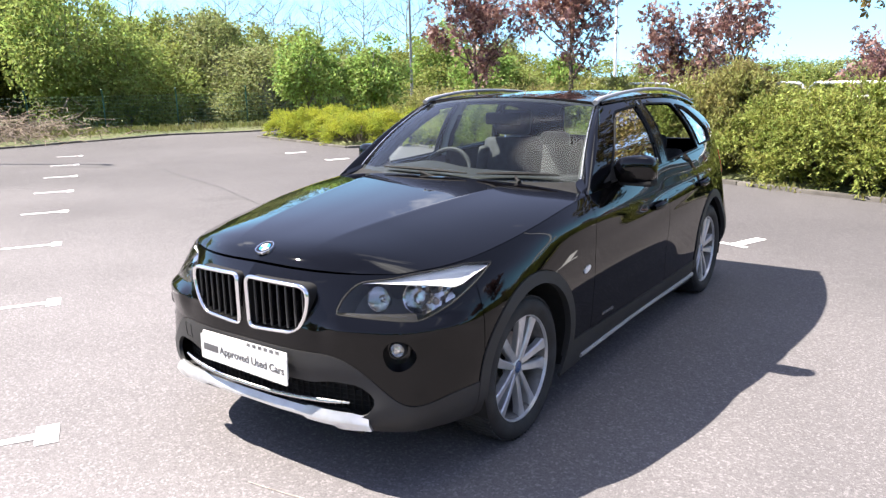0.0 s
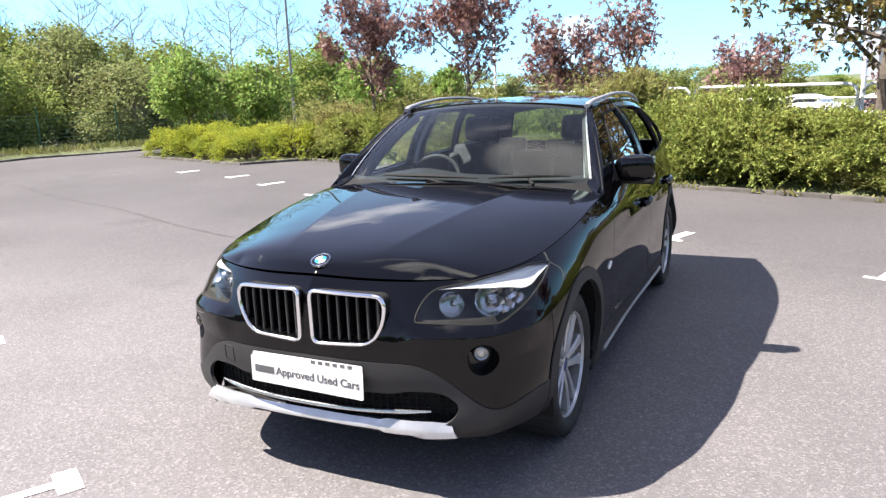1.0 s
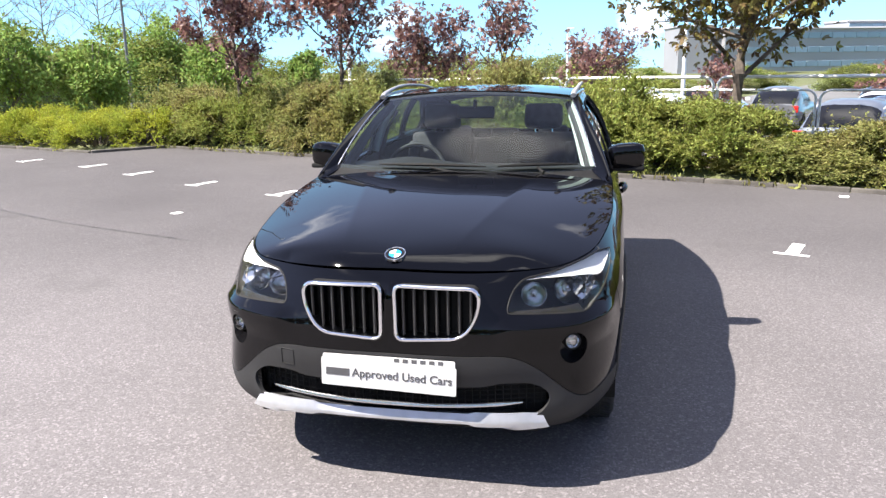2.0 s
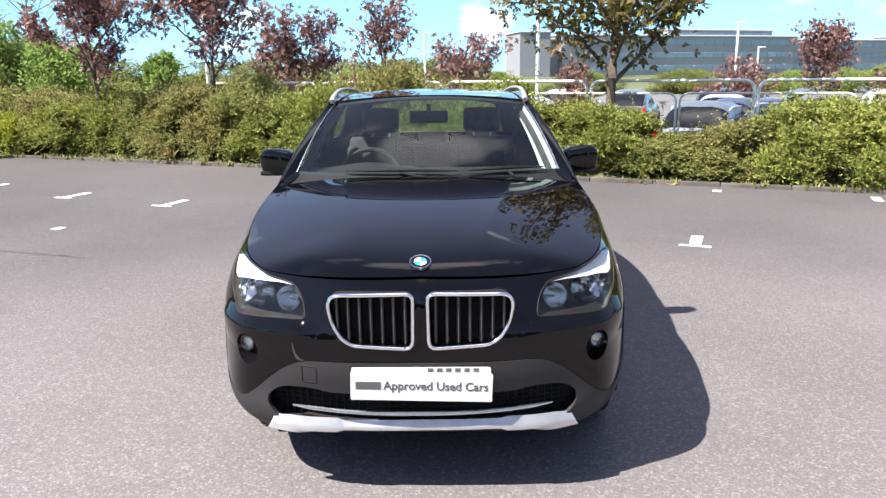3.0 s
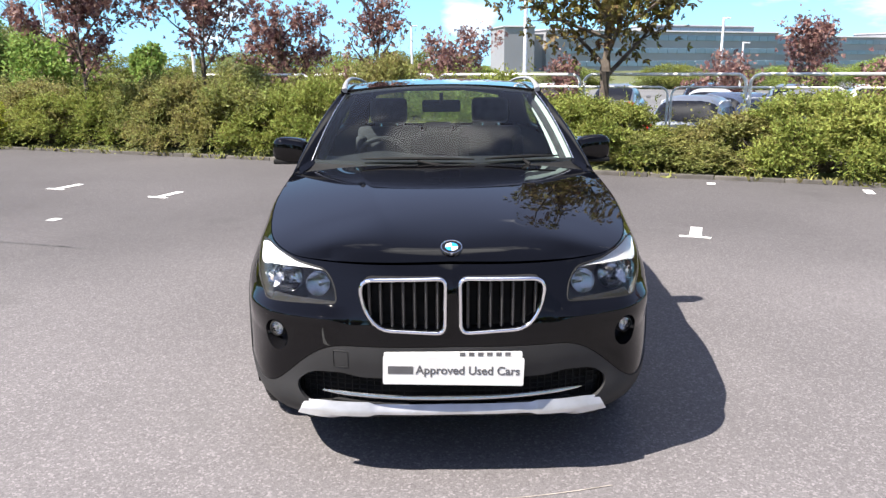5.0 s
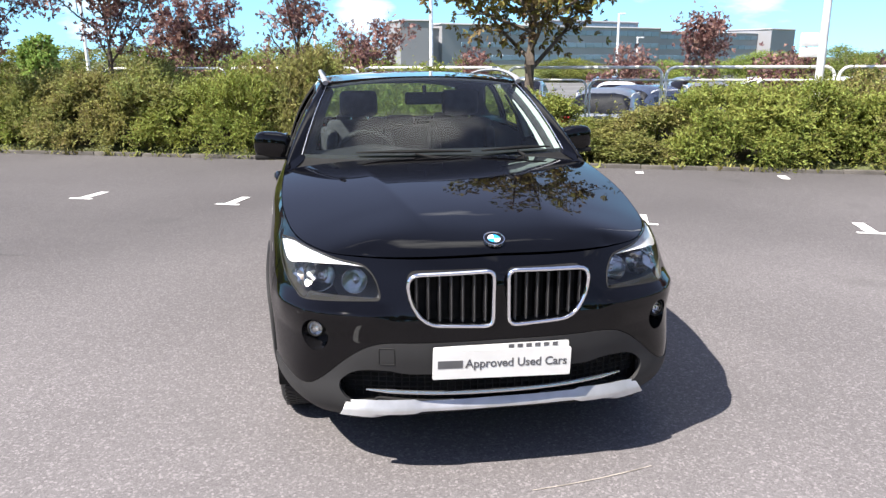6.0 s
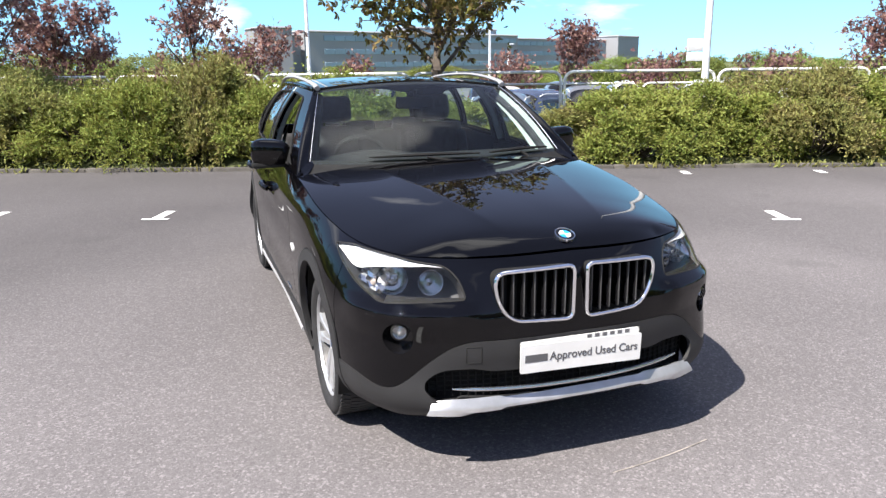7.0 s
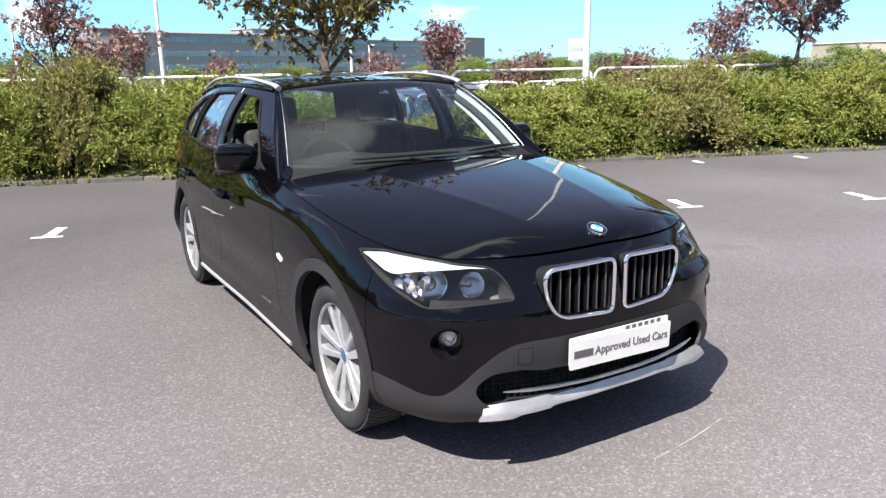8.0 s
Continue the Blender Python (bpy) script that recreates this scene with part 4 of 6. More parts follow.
for s, side in SIDES:
    # kidney grille: chrome ring, dark bars, black back
    ring = [Vector((s * x, .036 + .025 * (x / .35) ** 2 + .05 * max(0, z - .8) - .012, z)) for x, z in kidney[::2]]
    bm = bmesh.new()
    tube(bm, ring, .0092, 10, closed=True, up=(0, 1, 0))
    for v in bm.verts:
        v.co.y += (v.co.y - .03) * .2
    grille = part("grille_ring", bm, CHROME, car, "chrome-ringed kidney grille")
    bm = bmesh.new()
    outer = [bm.verts.new((s * x, face_y(s * x, z) + .012, z)) for x, z in kidney[::2]]
    inner = [bm.verts.new((s * (.185 + (x - .185) * .96), .10, .728 + (z - .728) * .96)) for x, z in kidney[::2]]
    nearr = [bm.verts.new(p) for p in ring]
    n = len(outer)
    for i in range(n):
        for r0, r1 in ((outer, nearr), (nearr, inner)):
            bm.faces.new((r0[i], r0[(i + 1) % n], r1[(i + 1) % n], r1[i]))
    bm.faces.new(inner)
    part("grille_back", bm, BLACKMATT, grille)
    for i in range(7):
        x = .057 + .0425 * i
        zs = [z for xx, z in kidney if abs(xx - x) < .009]
        zlo, zhi = min(zs) + .012, max(zs) - .012
        y0 = .034 + .025 * (x / .35) ** 2
        bm = bmesh.new()
        box(bm, (s * x, y0 + .028, (zlo + zhi) / 2), (.014, .05, zhi - zlo), .0045)
        part("grille_bar", bm, BLACKGLOSS, grille)
        bm = bmesh.new()
        box(bm, (s * x, y0 + .001, (zlo + zhi) / 2), (.0034, .005, zhi - zlo - .004), .001, seg=1)
        part("grille_bar_edge", bm, GRILLEDGE, grille)
    # headlamp
    lo = lamp_line.min(0)
    ctr = lamp_line.mean(0)

    def lens_pt(p, k, d):
        q = ctr + (np.array(p) - ctr) * k
        r = skin_out(q[0], q[1], d)
        return (s * r.x, r.y, r.z)

    def fan(bm, rings):
        for r0, r1 in zip(rings, rings[1:]):
            for i in range(len(r0)):
                j = (i + 1) % len(r0)
                q = (r0[i], r0[j], r1[j], r1[i])
                bm.faces.new(q if s > 0 else q[::-1])
        bm.faces.new(rings[-1] if s > 0 else rings[-1][::-1])

    line = lamp_line[::2]
    bm = bmesh.new()
    fan(bm, [[bm.verts.new(lens_pt(p, k, d)) for p in line] for k, d in ((.992, -.001), (.97, .004), (.8, .007), (.55, .008), (.3, .008), (.1, .008))])
    lamp = part("headlamp_lens", bm, GLASS_LAMP, car, "clear headlamp lens over round reflectors")
    bm = bmesh.new()
    fan(bm, [[bm.verts.new(lens_pt(p, k, d)) for p in line] for k, d in ((.998, -.004), (.985, -.04), (.95, -.13), (.5, -.19), (.1, -.19))])
    part("headlamp_housing", bm, BEZELDARK, lamp, "dark grey lamp housing")
    # pale brow along the upper edge
    bm = bmesh.new()
    brow0, brow1 = [], []
    for t in np.linspace(0, 1, 30):
        x = .485 + (.816 - .485) * t
        zt = float(np.interp(x, (.485, .56, .641, .71, .768, .816), (.834, .851, .863, .871, .876, .864)))
        th = float(np.interp(x, (.485, .56, .641, .70, .74, .768, .79, .816), (.004, .018, .034, .048, .060, .072, .066, .010)))
        for lst, z, d in ((brow0, zt - .002, -.014), (brow1, zt - th, -.001)):
            p = skin_out(a_of_x(x, z), z, d)
            lst.append(bm.verts.new((s * p.x, p.y, p.z)))
    for i in range(29):
        q = (brow0[i], brow1[i], brow1[i + 1], brow0[i + 1])
        bm.faces.new(q if s > 0 else q[::-1])
    part("headlamp_brow", bm, BEZEL, lamp, "bright silver brow")
    for x, z, r in ((.655, .778, .063), (.520, .772, .050)):
        p = skin_out(a_of_x(x, z), z, -.004)
        n = (p - skin_out(a_of_x(x, z), z, -.10)).normalized()
        aim = (n + Vector((0, -1.4, 0))).normalized()
        c = Vector((s * (p.x + .012), p.y + .085, p.z - .012))
        aim.x *= s
        m = Matrix.Translation(c) @ aim.to_track_quat("Z", "Y").to_matrix().to_4x4()
        bm = bmesh.new()
        lathe(bm, ((r * 1.02, -.02), (r * 1.02, -.003), (r * 1.0, .001), (r * .965, -.001), (r * .93, -.014)), m, 36)
        part("headlamp_ring", bm, CHROME, lamp, "bright ring round the reflector")
        bm = bmesh.new()
        lathe(bm, ((r * .93, -.014), (r * .84, -.034), (r * .66, -.052), (r * .40, -.064), (r * .24, -.066), (r * .22, -.036), (r * .15, -.028), (.0005, -.026)), m, 36)
        part("headlamp_reflector", bm, REFLECTOR, lamp)
    p = skin_out(a_of_x(.755, .765), .765, -.030)
    bm = bmesh.new()
    lathe(bm, ((.001, .006), (.008, .005), (.012, 0.0), (.012, -.02)), Matrix.Translation((s * p.x, p.y, p.z)) @ Vector((s * .6, -1, .2)).to_track_quat("Z", "Y").to_matrix().to_4x4(), 20)
    part("indicator_bulb", bm, AMBER, lamp)
    # bright facets between the outer reflector and the outer edge
    side_ch = [[(a, z) for z in np.linspace(.722 + .05 * k, .835 + .012 * k, 7)] for k, a in zip(np.linspace(0, 1, 8), np.linspace(a_of_x(.712, .77), a_of_x(.782, .80), 8))]
    part("headlamp_side_reflector", sheet(sided(lambda a, z: skin_out(a, z, -.030 - .014 * math.sin(z * 260)), s), side_ch, (), 0, flip=s < 0), REFLECTOR, lamp, sharp=15)
    # dark lower trim inside the lamp
    lowt = [[(a, z) for z in np.linspace(.7135 - .006 * smooth(a, a_of_x(.6, .71), a_of_x(.75, .71)), .733, 4)] for a in np.linspace(a_of_x(.448, .72), a_of_x(.725, .71), 20)]
    part("headlamp_trim", sheet(sided(lambda a, z: skin_out(a, z, -.010 - .6 * max(0, z - .722)), s), lowt, (), 0, flip=s < 0), BLACKMATT, lamp)
    # dark gasket round the lamp
    bm = bmesh.new()
    tube(bm, [lens_pt(p, 1.0, -.002) for p in line], .004, 6, closed=True)
    part("headlamp_gasket", bm, GAP, lamp)
    # fog lamp in its pocket
    p = front_at(s * .69, .578)
    bm = bmesh.new()
    rings = []
    for k, d in ((1.0, -.002), (.95, -.02), (.8, -.055)):
        row = []
        for t in np.linspace(0, 2 * math.pi, 32, endpoint=False):
            x, z = .690 + .050 * k * math.cos(t), .578 + .062 * k * math.sin(t)
            q = skin_out(a_of_x(x, z), z, d)
            row.append(bm.verts.new((s * q.x, q.y, q.z)))
        rings.append(row)
    fan(bm, rings)
    fog = part("fog_lamp_pocket", bm, BLACKGLOSS, car, "glossy black fog lamp pocket")
    q = front_at(s * .688, .602, -.004)
    m = Matrix.Translation(q) @ Vector((s * .35, -1, .05)).to_track_quat("Z", "Y").to_matrix().to_4x4()
    bm = bmesh.new()
    lathe(bm, ((.034, -.03), (.034, -.004), (.028, .003), (.026, -.002)), m, 28)
    part("fog_lamp_ring", bm, BLACKMATT, fog)
    bm = bmesh.new()
    lathe(bm, ((.026, -.004), (.020, -.018), (.012, -.024), (.008, -.012), (.0005, -.010)), m, 28)
    part("fog_lamp_reflector", bm, REFLECTOR, fog)
    bm = bmesh.new()
    lathe(bm, ((.0265, .0), (.018, .004), (.01, .0055), (.0005, .006)), m, 28)
    part("fog_lamp_lens", bm, GLASS_LAMP, fog)
    # mirror
    bm = bmesh.new()
    bmesh.ops.create_uvsphere(bm, u_segments=28, v_segments=18, radius=1.0)
    for v in bm.verts:
        c = v.co
        e = 0.62
        c = Vector([math.copysign(abs(k) ** e, k) for k in c])
        w = .116 * (1 - .10 * c.z)
        y = c.y * (.070 if c.y < 0 else .045) * (1 - .12 * c.x)
        v.co = Vector((s * (.915 + c.x * w + .012 * c.z), 1.965 + y + .05 * (1 - c.x) * -.12, 1.104 + c.z * (.077 + .006 * c.x)))
    if s < 0:
        bmesh.ops.reverse_faces(bm, faces=bm.faces)
    mirror = part("door_mirror", bm, PAINT, car)
    bm = bmesh.new()
    box(bm, (s * .925, 1.958, 1.035), (.205, .10, .030), .012)
    tube(bm, [(s * .90, 1.955, 1.035), (s * .855, 1.935, 1.045), (s * .815, 1.915, 1.05)], [.03, .026, .034], 10, flat=.6)
    part("mirror_foot", bm, BLACKMATT, mirror)
    bm = bmesh.new()
    box(bm, (s * .93, 2.010, 1.108), (.185, .006, .115), .002)
    part("mirror_glass", bm, CHROME, mirror)
    bm = bmesh.new()
    vs = [bm.verts.new((s * x, y, z)) for x, y, z in ((.838, 1.72, 1.055), (.842, 2.0, 1.062), (.81, 2.0, 1.16))]
    bm.faces.new(vs if s > 0 else vs[::-1])
    part("mirror_sail", bm, BLACKMATT, car)

# low intake: mesh, bar, silver skid plate
bm = bmesh.new()
prev = None
rows = []
for x in np.linspace(-.63, .63, 60):
    y = .012 + .115 * (abs(x) / .62) ** 2.6
    rows.append([bm.verts.new((x, y + .085, z)) for z in (.255, .38, .47)])
for r0, r1 in zip(rows, rows[1:]):
    for i in range(2):
        bm.faces.new((r0[i], r1[i], r1[i + 1], r0[i + 1]))
part("intake_back", bm, BLACKMATT, car)
bm = bmesh.new()
for i in range(42):
    x = -.60 + 1.2 * i / 41
    y = .012 + .115 * (abs(x) / .62) ** 2.6
    box(bm, (x, y + .07, .385), (.004, .01, .13))
for z in (.345, .365, .385, .405, .425):
    tube(bm, [(x, .012 + .115 * (abs(x) / .62) ** 2.6 + .07, z) for x in np.linspace(-.6, .6, 30)], .003, 4)
part("intake_mesh", bm, BLACKMATT, car)
bm = bmesh.new()
tube(bm, [(x, -.002 + .100 * (abs(x) / .56) ** 2.4 + .01, .376 - .007 * (1 - (abs(x) / .505) ** 2)) for x in np.linspace(-.505, .505, 50)],
     [.003 + .004 * min(1, 12 * min(t, 1 - t)) for t in np.linspace(0, 1, 50)], 8, flat=1.2)
part("intake_bar", bm, SATIN, car, "slim silver bar")


def skid(u, t):
    x = u * .594
    q = abs(x)
    side_part = min(1, max(0, (q - .30) / .028))
    side_part = side_part * side_part * (3 - 2 * side_part)
    top = .330 + .010 * side_part - .010 * max(0, q - .52) / .07
    bot = .284 - .010 * side_part + .006 * max(0, q - .45) / .15
    z = bot + (top - bot) * t
    y = front_at(x, .30).y - .020 + .026 * (1 - smooth(q, .22, .54))
    # upper face lies back, lower face stands
    dy = .016 * max(0, t - .42) / .58 - .004 * side_part + .16 * max(0, .2 - t) * (1 - smooth(q, .40, .50))
    dx = (t - .5) * .03 * max(0, (q - .5) / .094) * (1 if u > 0 else -1)
    return Vector((x - dx, y + dy - .002, z))


rows = [[(u, t) for t in (0, .1, .2, .38, .44, .6, .8, 1.0)] for u in np.linspace(-1, 1, 90)]
part("skid_plate", sheet(skid, rows, (), .02), SILVER, car, "silver painted skid plate", sharp=22)
bm = bmesh.new()
square = rounded([(-.455, .484, .006), (-.455, .548, .006), (-.399, .548, .006), (-.399, .484, .006)])
tube(bm, [front_at(x, z, .0032) for x, z in square[::2]], .0022, 5, closed=True, up=(0, 1, 0))
part("towing_eye_cover", bm, GAP, car, "square groove of the towing eye cover")

# number plates: a show plate over the registration plate
for nm, cx, cy, cz, w, h, roll, lab in (("number_plate", .000, .003, .503, .520, .112, -.4, "white registration plate, mostly covered"),
                                        ("show_plate", .001, -.007, .486, .530, .112, -1.7, "white dealer show plate with grey lettering")):
    plate = empty(nm, pose(cx, cy, cz, 0, roll * -1, 0))
    bm = bmesh.new()
    pl = rounded([(-w / 2, -h / 2, .008), (-w / 2, h / 2, .008), (w / 2, h / 2, .008), (w / 2, -h / 2, .008)])[::2]
    f = [bm.verts.new((x, -.002, z)) for x, z in pl]
    b = [bm.verts.new((x, .002, z)) for x, z in pl]
    bm.faces.new(f)
    bm.faces.new(b[::-1])
    for i in range(len(f)):
        j = (i + 1) % len(f)
        bm.faces.new((f[j], f[i], b[i], b[j]))
    m = plate.matrix_world.copy()
    bpy.data.objects.remove(plate)
    plate = part(nm, bm, PLATE, car, lab)
    plate.matrix_basis = m
    if nm == "show_plate":
        bm = bmesh.new()
        box(bm, (-.199, -.0026, .002), (.094, .0012, .030), .0)
        part("lettering_bar", bm, INK, plate, "plain dark bar")
        fc = bpy.data.curves.new("lettering", "FONT")
        fc.body, fc.align_x, fc.align_y, fc.size, fc.extrude = "Approved Used Cars", "LEFT", "CENTER", .0465, .0006
        fc.offset = .0007
        tmp = new("lettering_tmp", fc)
        bpy.context.view_layer.update()
        me = bpy.data.meshes.new_from_object(tmp.evaluated_get(bpy.context.evaluated_depsgraph_get()))
        bpy.data.objects.remove(tmp)
        wdt = max(v.co.x for v in me.vertices) - min(v.co.x for v in me.vertices)
        for v in me.vertices:
            v.co.x *= .392 / wdt
        me.materials.clear()
        me.materials.append(INK)
        lt = new("lettering", me)
        lt.parent = plate
        lt.matrix_basis = pose(-.142, -.0028, .002, 90, 0, 0)
    else:
        for i in range(6):
            bm = bmesh.new()
            box(bm, (.035 + .034 * i, -.0026, .046), (.020, .0012, .014))
            part("lettering_bar", bm, INK, plate, "plain dark bar")

# wheels
def wheel(at, s):
    """Tyre, dished rim with ten paired spokes, disc and caliper. The wheel's own outside is +z."""
    m = at @ pose(0, 0, 0, 0, 90 * s, 0)
    idm = Matrix.Identity(4)
    bm = bmesh.new()
    lathe(bm, ((.222, -.095), (.236, -.10), (.240, -.08), (.227, -.07), (.217, .02), (.227, .07), (.236, .080)), idm, 64)
    rim = part("wheel", bm, RIMDARK, car, "silver alloy wheel with paired spokes")
    rim.matrix_basis = m
    bm = bmesh.new()
    lathe(bm, ((.236, .080), (.239, .083), (.244, .088), (.242, .093), (.238, .092), (.234, .080)), idm, 64)
    part("rim_lip", bm, RIM, rim)
    bm = bmesh.new()
    lathe(bm, ((.239, -.095), (.255, -.112), (.290, -.116), (.310, -.106), (.322, -.092), (.327, -.06), (.328, 0), (.327, .06), (.322, .088), (.312, .102), (.295, .111), (.274, .111),
               (.256, .105), (.243, .094)), idm, 80)
    tyre = part("tyre", bm, RUBBER, rim)
    bm = bmesh.new()
    for i in range(72):
        t = 2 * math.pi * i / 72
        mm = Matrix.Rotation(t, 4, "Z")
        for zc, tw in ((-.072, .35), (.072, -.35), (-.025, .2), (.025, -.2)):
            box(bm, (0, 0, 0), (.006, .018, .042), 0, m=mm @ Matrix.Translation((.3268, 0, zc)) @ Matrix.Rotation(tw, 4, "X"))
    tagged(part("tread_block", bm, RUBBER, tyre), kind="stuff")
    for k in range(5):
        for d in (-1, 1):
            bm = bmesh.new()
            t0 = 2 * math.pi * k / 5 + d * radians(24) + .3
            t1 = 2 * math.pi * k / 5 + d * radians(12.5) + .3
            p0, p1 = Vector((.038 * math.cos(t0), .038 * math.sin(t0), 0)), Vector((.237 * math.cos(t1), .237 * math.sin(t1), 0))
            rows = []
            for q in np.linspace(0, 1, 9):
                p = p0.lerp(p1, q)
                dirn = (p1 - p0).normalized()
                sd = Vector((-dirn.y, dirn.x, 0))
                wd = .014 + .008 * q + .008 * smooth(q, .70, 1.0)
                zt = .082 - .014 * (1 - q) ** 2
                rows.append([bm.verts.new(p + sd * w + Vector((0, 0, z))) for w, z in ((-wd, zt - .036), (-wd, zt - .005), (-wd * .72, zt), (wd * .72, zt - .003), (wd, zt - .009), (wd, zt - .036))])
            for r0, r1 in zip(rows, rows[1:]):
                for i in range(5):
                    bm.faces.new((r0[i], r1[i], r1[i + 1], r0[i + 1])[::-1])
            part("spoke", bm, RIM, rim, sharp=16)
    bm = bmesh.new()
    lathe(bm, ((.056, .02), (.054, .050), (.042, .064), (.031, .069), (.029, .062)), idm, 30)
    part("hub", bm, RIM, rim)
    bm = bmesh.new()
    lathe(bm, ((.029, .064), (.027, .069), (.02, .071), (.0005, .072)), idm, 24)
    part("hub_cap", bm, CAPBLUE, rim, "small round dark blue cap")
    for k in range(5):
        bm = bmesh.new()
        t = 2 * math.pi * k / 5 + .3 + math.pi / 5
        lathe(bm, ((.009, .03), (.009, .056), (.0005, .057)), Matrix.Translation((.050 * math.cos(t), .050 * math.sin(t), 0)), 8)
        part("wheel_bolt", bm, STEEL, rim)
    bm = bmesh.new()
    lathe(bm, ((.07, .0), (.152, .0), (.152, -.022), (.07, -.022)), idm, 40)
    part("brake_disc", bm, STEEL, rim)
    bm = bmesh.new()
    box(bm, (0, .135, -.01), (.12, .06, .07), .01)
    part("brake_caliper", bm, BLACKMATT, rim)
    return rim


for s, side in SIDES:
    for yc, xo in ((AXLE_F, .752), (AXLE_R, .767)):
        wheel(pose(s * xo, yc, WHEEL_R), s)

# underside
bm = bmesh.new()
box(bm, (0, 2.22, .28), (1.30, 3.9, .08), .02)
box(bm, (0, 2.22, .34), (1.0, 4.1, .2), .02)
box(bm, (0, .38, .45), (1.2, .42, .30), .05)
box(bm, (0, .36, .285), (1.14, .56, .05), .01)
box(bm, (0, .20, .29), (.80, .30, .04), .01)
part("underbody", bm, BLACKMATT, car)

# ---- the car: cabin ----
bm = bmesh.new()
box(bm, (0, 2.85, .40), (1.62, 2.7, .04), 0)
part("cabin_floor", bm, LINING, car)
bm = bmesh.new()
box(bm, (0, 1.42, .70), (1.50, .06, .62), 0)
part("bulkhead", bm, LINING, car)
# dashboard
bm = bmesh.new()
rows = []
for u in np.linspace(-.96, .96, 24):
    f = screen(u, .03)
    rows.append([bm.verts.new(p) for p in ((f.x, f.y + .02, f.z - .02), (f.x * .98, f.y + .20, f.z - .012 + .02 * math.exp(-((f.x + .37) / .2) ** 2)), (f.x * .97, max(1.86, f.y + .28), f.z - .01 + .035 * math.exp(-((f.x + .37) / .2) ** 2)),
                                          (f.x * .97, max(1.91, f.y + .33), f.z - .06), (f.x * .97, 1.86, .70), (f.x * .97, 1.80, .45))])
for r0, r1 in zip(rows, rows[1:]):
    for i in range(5):
        bm.faces.new((r0[i], r1[i], r1[i + 1], r0[i + 1]))
part("dashboard", bm, DASH, car)
# steering wheel
m = pose(-.37, 2.02, .985, 66, 0, 0)
bm = bmesh.new()
tube(bm, [m @ Vector((.185 * math.cos(t), .185 * math.sin(t), 0)) for t in np.linspace(0, 2 * math.pi, 40, endpoint=False)], .0155, 8, closed=True, up=(0, .9, .4))
steer = part("steering_wheel", bm, DASH, car)
bm = bmesh.new()
box(bm, (0, -.01, .0), (.15, .13, .05), .02, m=m)
box(bm, (0, -.0, -.01), (.36, .035, .02), .008, m=m)
box(bm, (0, -.10, -.01), (.05, .16, .02), .008, m=m)
part("steering_boss", bm, DASH, steer)
# seats


def seat(x):
    bm = bmesh.new()
    box(bm, (x, 2.52, .66), (.50, .52, .15), .05, seg=3)
    st = part("seat", bm, SEATCLOTH, car)
    bm = bmesh.new()
    box(bm, (0, 0, .28), (.46, .12, .58), .05, m=pose(x, 2.74, .62, -18, 0, 0), seg=3)
    for d in (-.20, .20):
        box(bm, (d, -.03, .26), (.08, .15, .46), .035, m=pose(x, 2.74, .62, -18, 0, 0), seg=3)
    part("backrest", bm, SEATCLOTH, st)
    bm = bmesh.new()
    box(bm, (0, -.01, .68), (.27, .10, .18), .045, m=pose(x, 2.74, .62, -15, 0, 0), seg=3)
    part("headrest", bm, SEATCLOTH, st)
    bm = bmesh.new()
    for d in (-.06, .06):
        tube(bm, [pose(x, 2.74, .62, -15, 0, 0) @ Vector((d, 0, z)) for z in (.52, .64)], .006, 6)
    part("headrest_post", bm, CHROME, st)


seat(-.37)
seat(.37)
bm = bmesh.new()
box(bm, (0, 3.30, .66), (1.30, .50, .16), .05, seg=3)
rear_bench = part("rear_bench", bm, SEATCLOTH, car)
bm = bmesh.new()
box(bm, (0, 0, .20), (1.30, .12, .42), .05, m=pose(0, 3.55, .66, -14, 0, 0), seg=3)
part("backrest", bm, SEATCLOTH, rear_bench)
for x in (-.40, 0, .40):
    bm = bmesh.new()
    box(bm, (0, 0, .45), (.24, .09, .12 if x else .08), .04, m=pose(x, 3.55, .66, -12, 0, 0), seg=3)
    part("headrest", bm, SEATCLOTH, rear_bench)
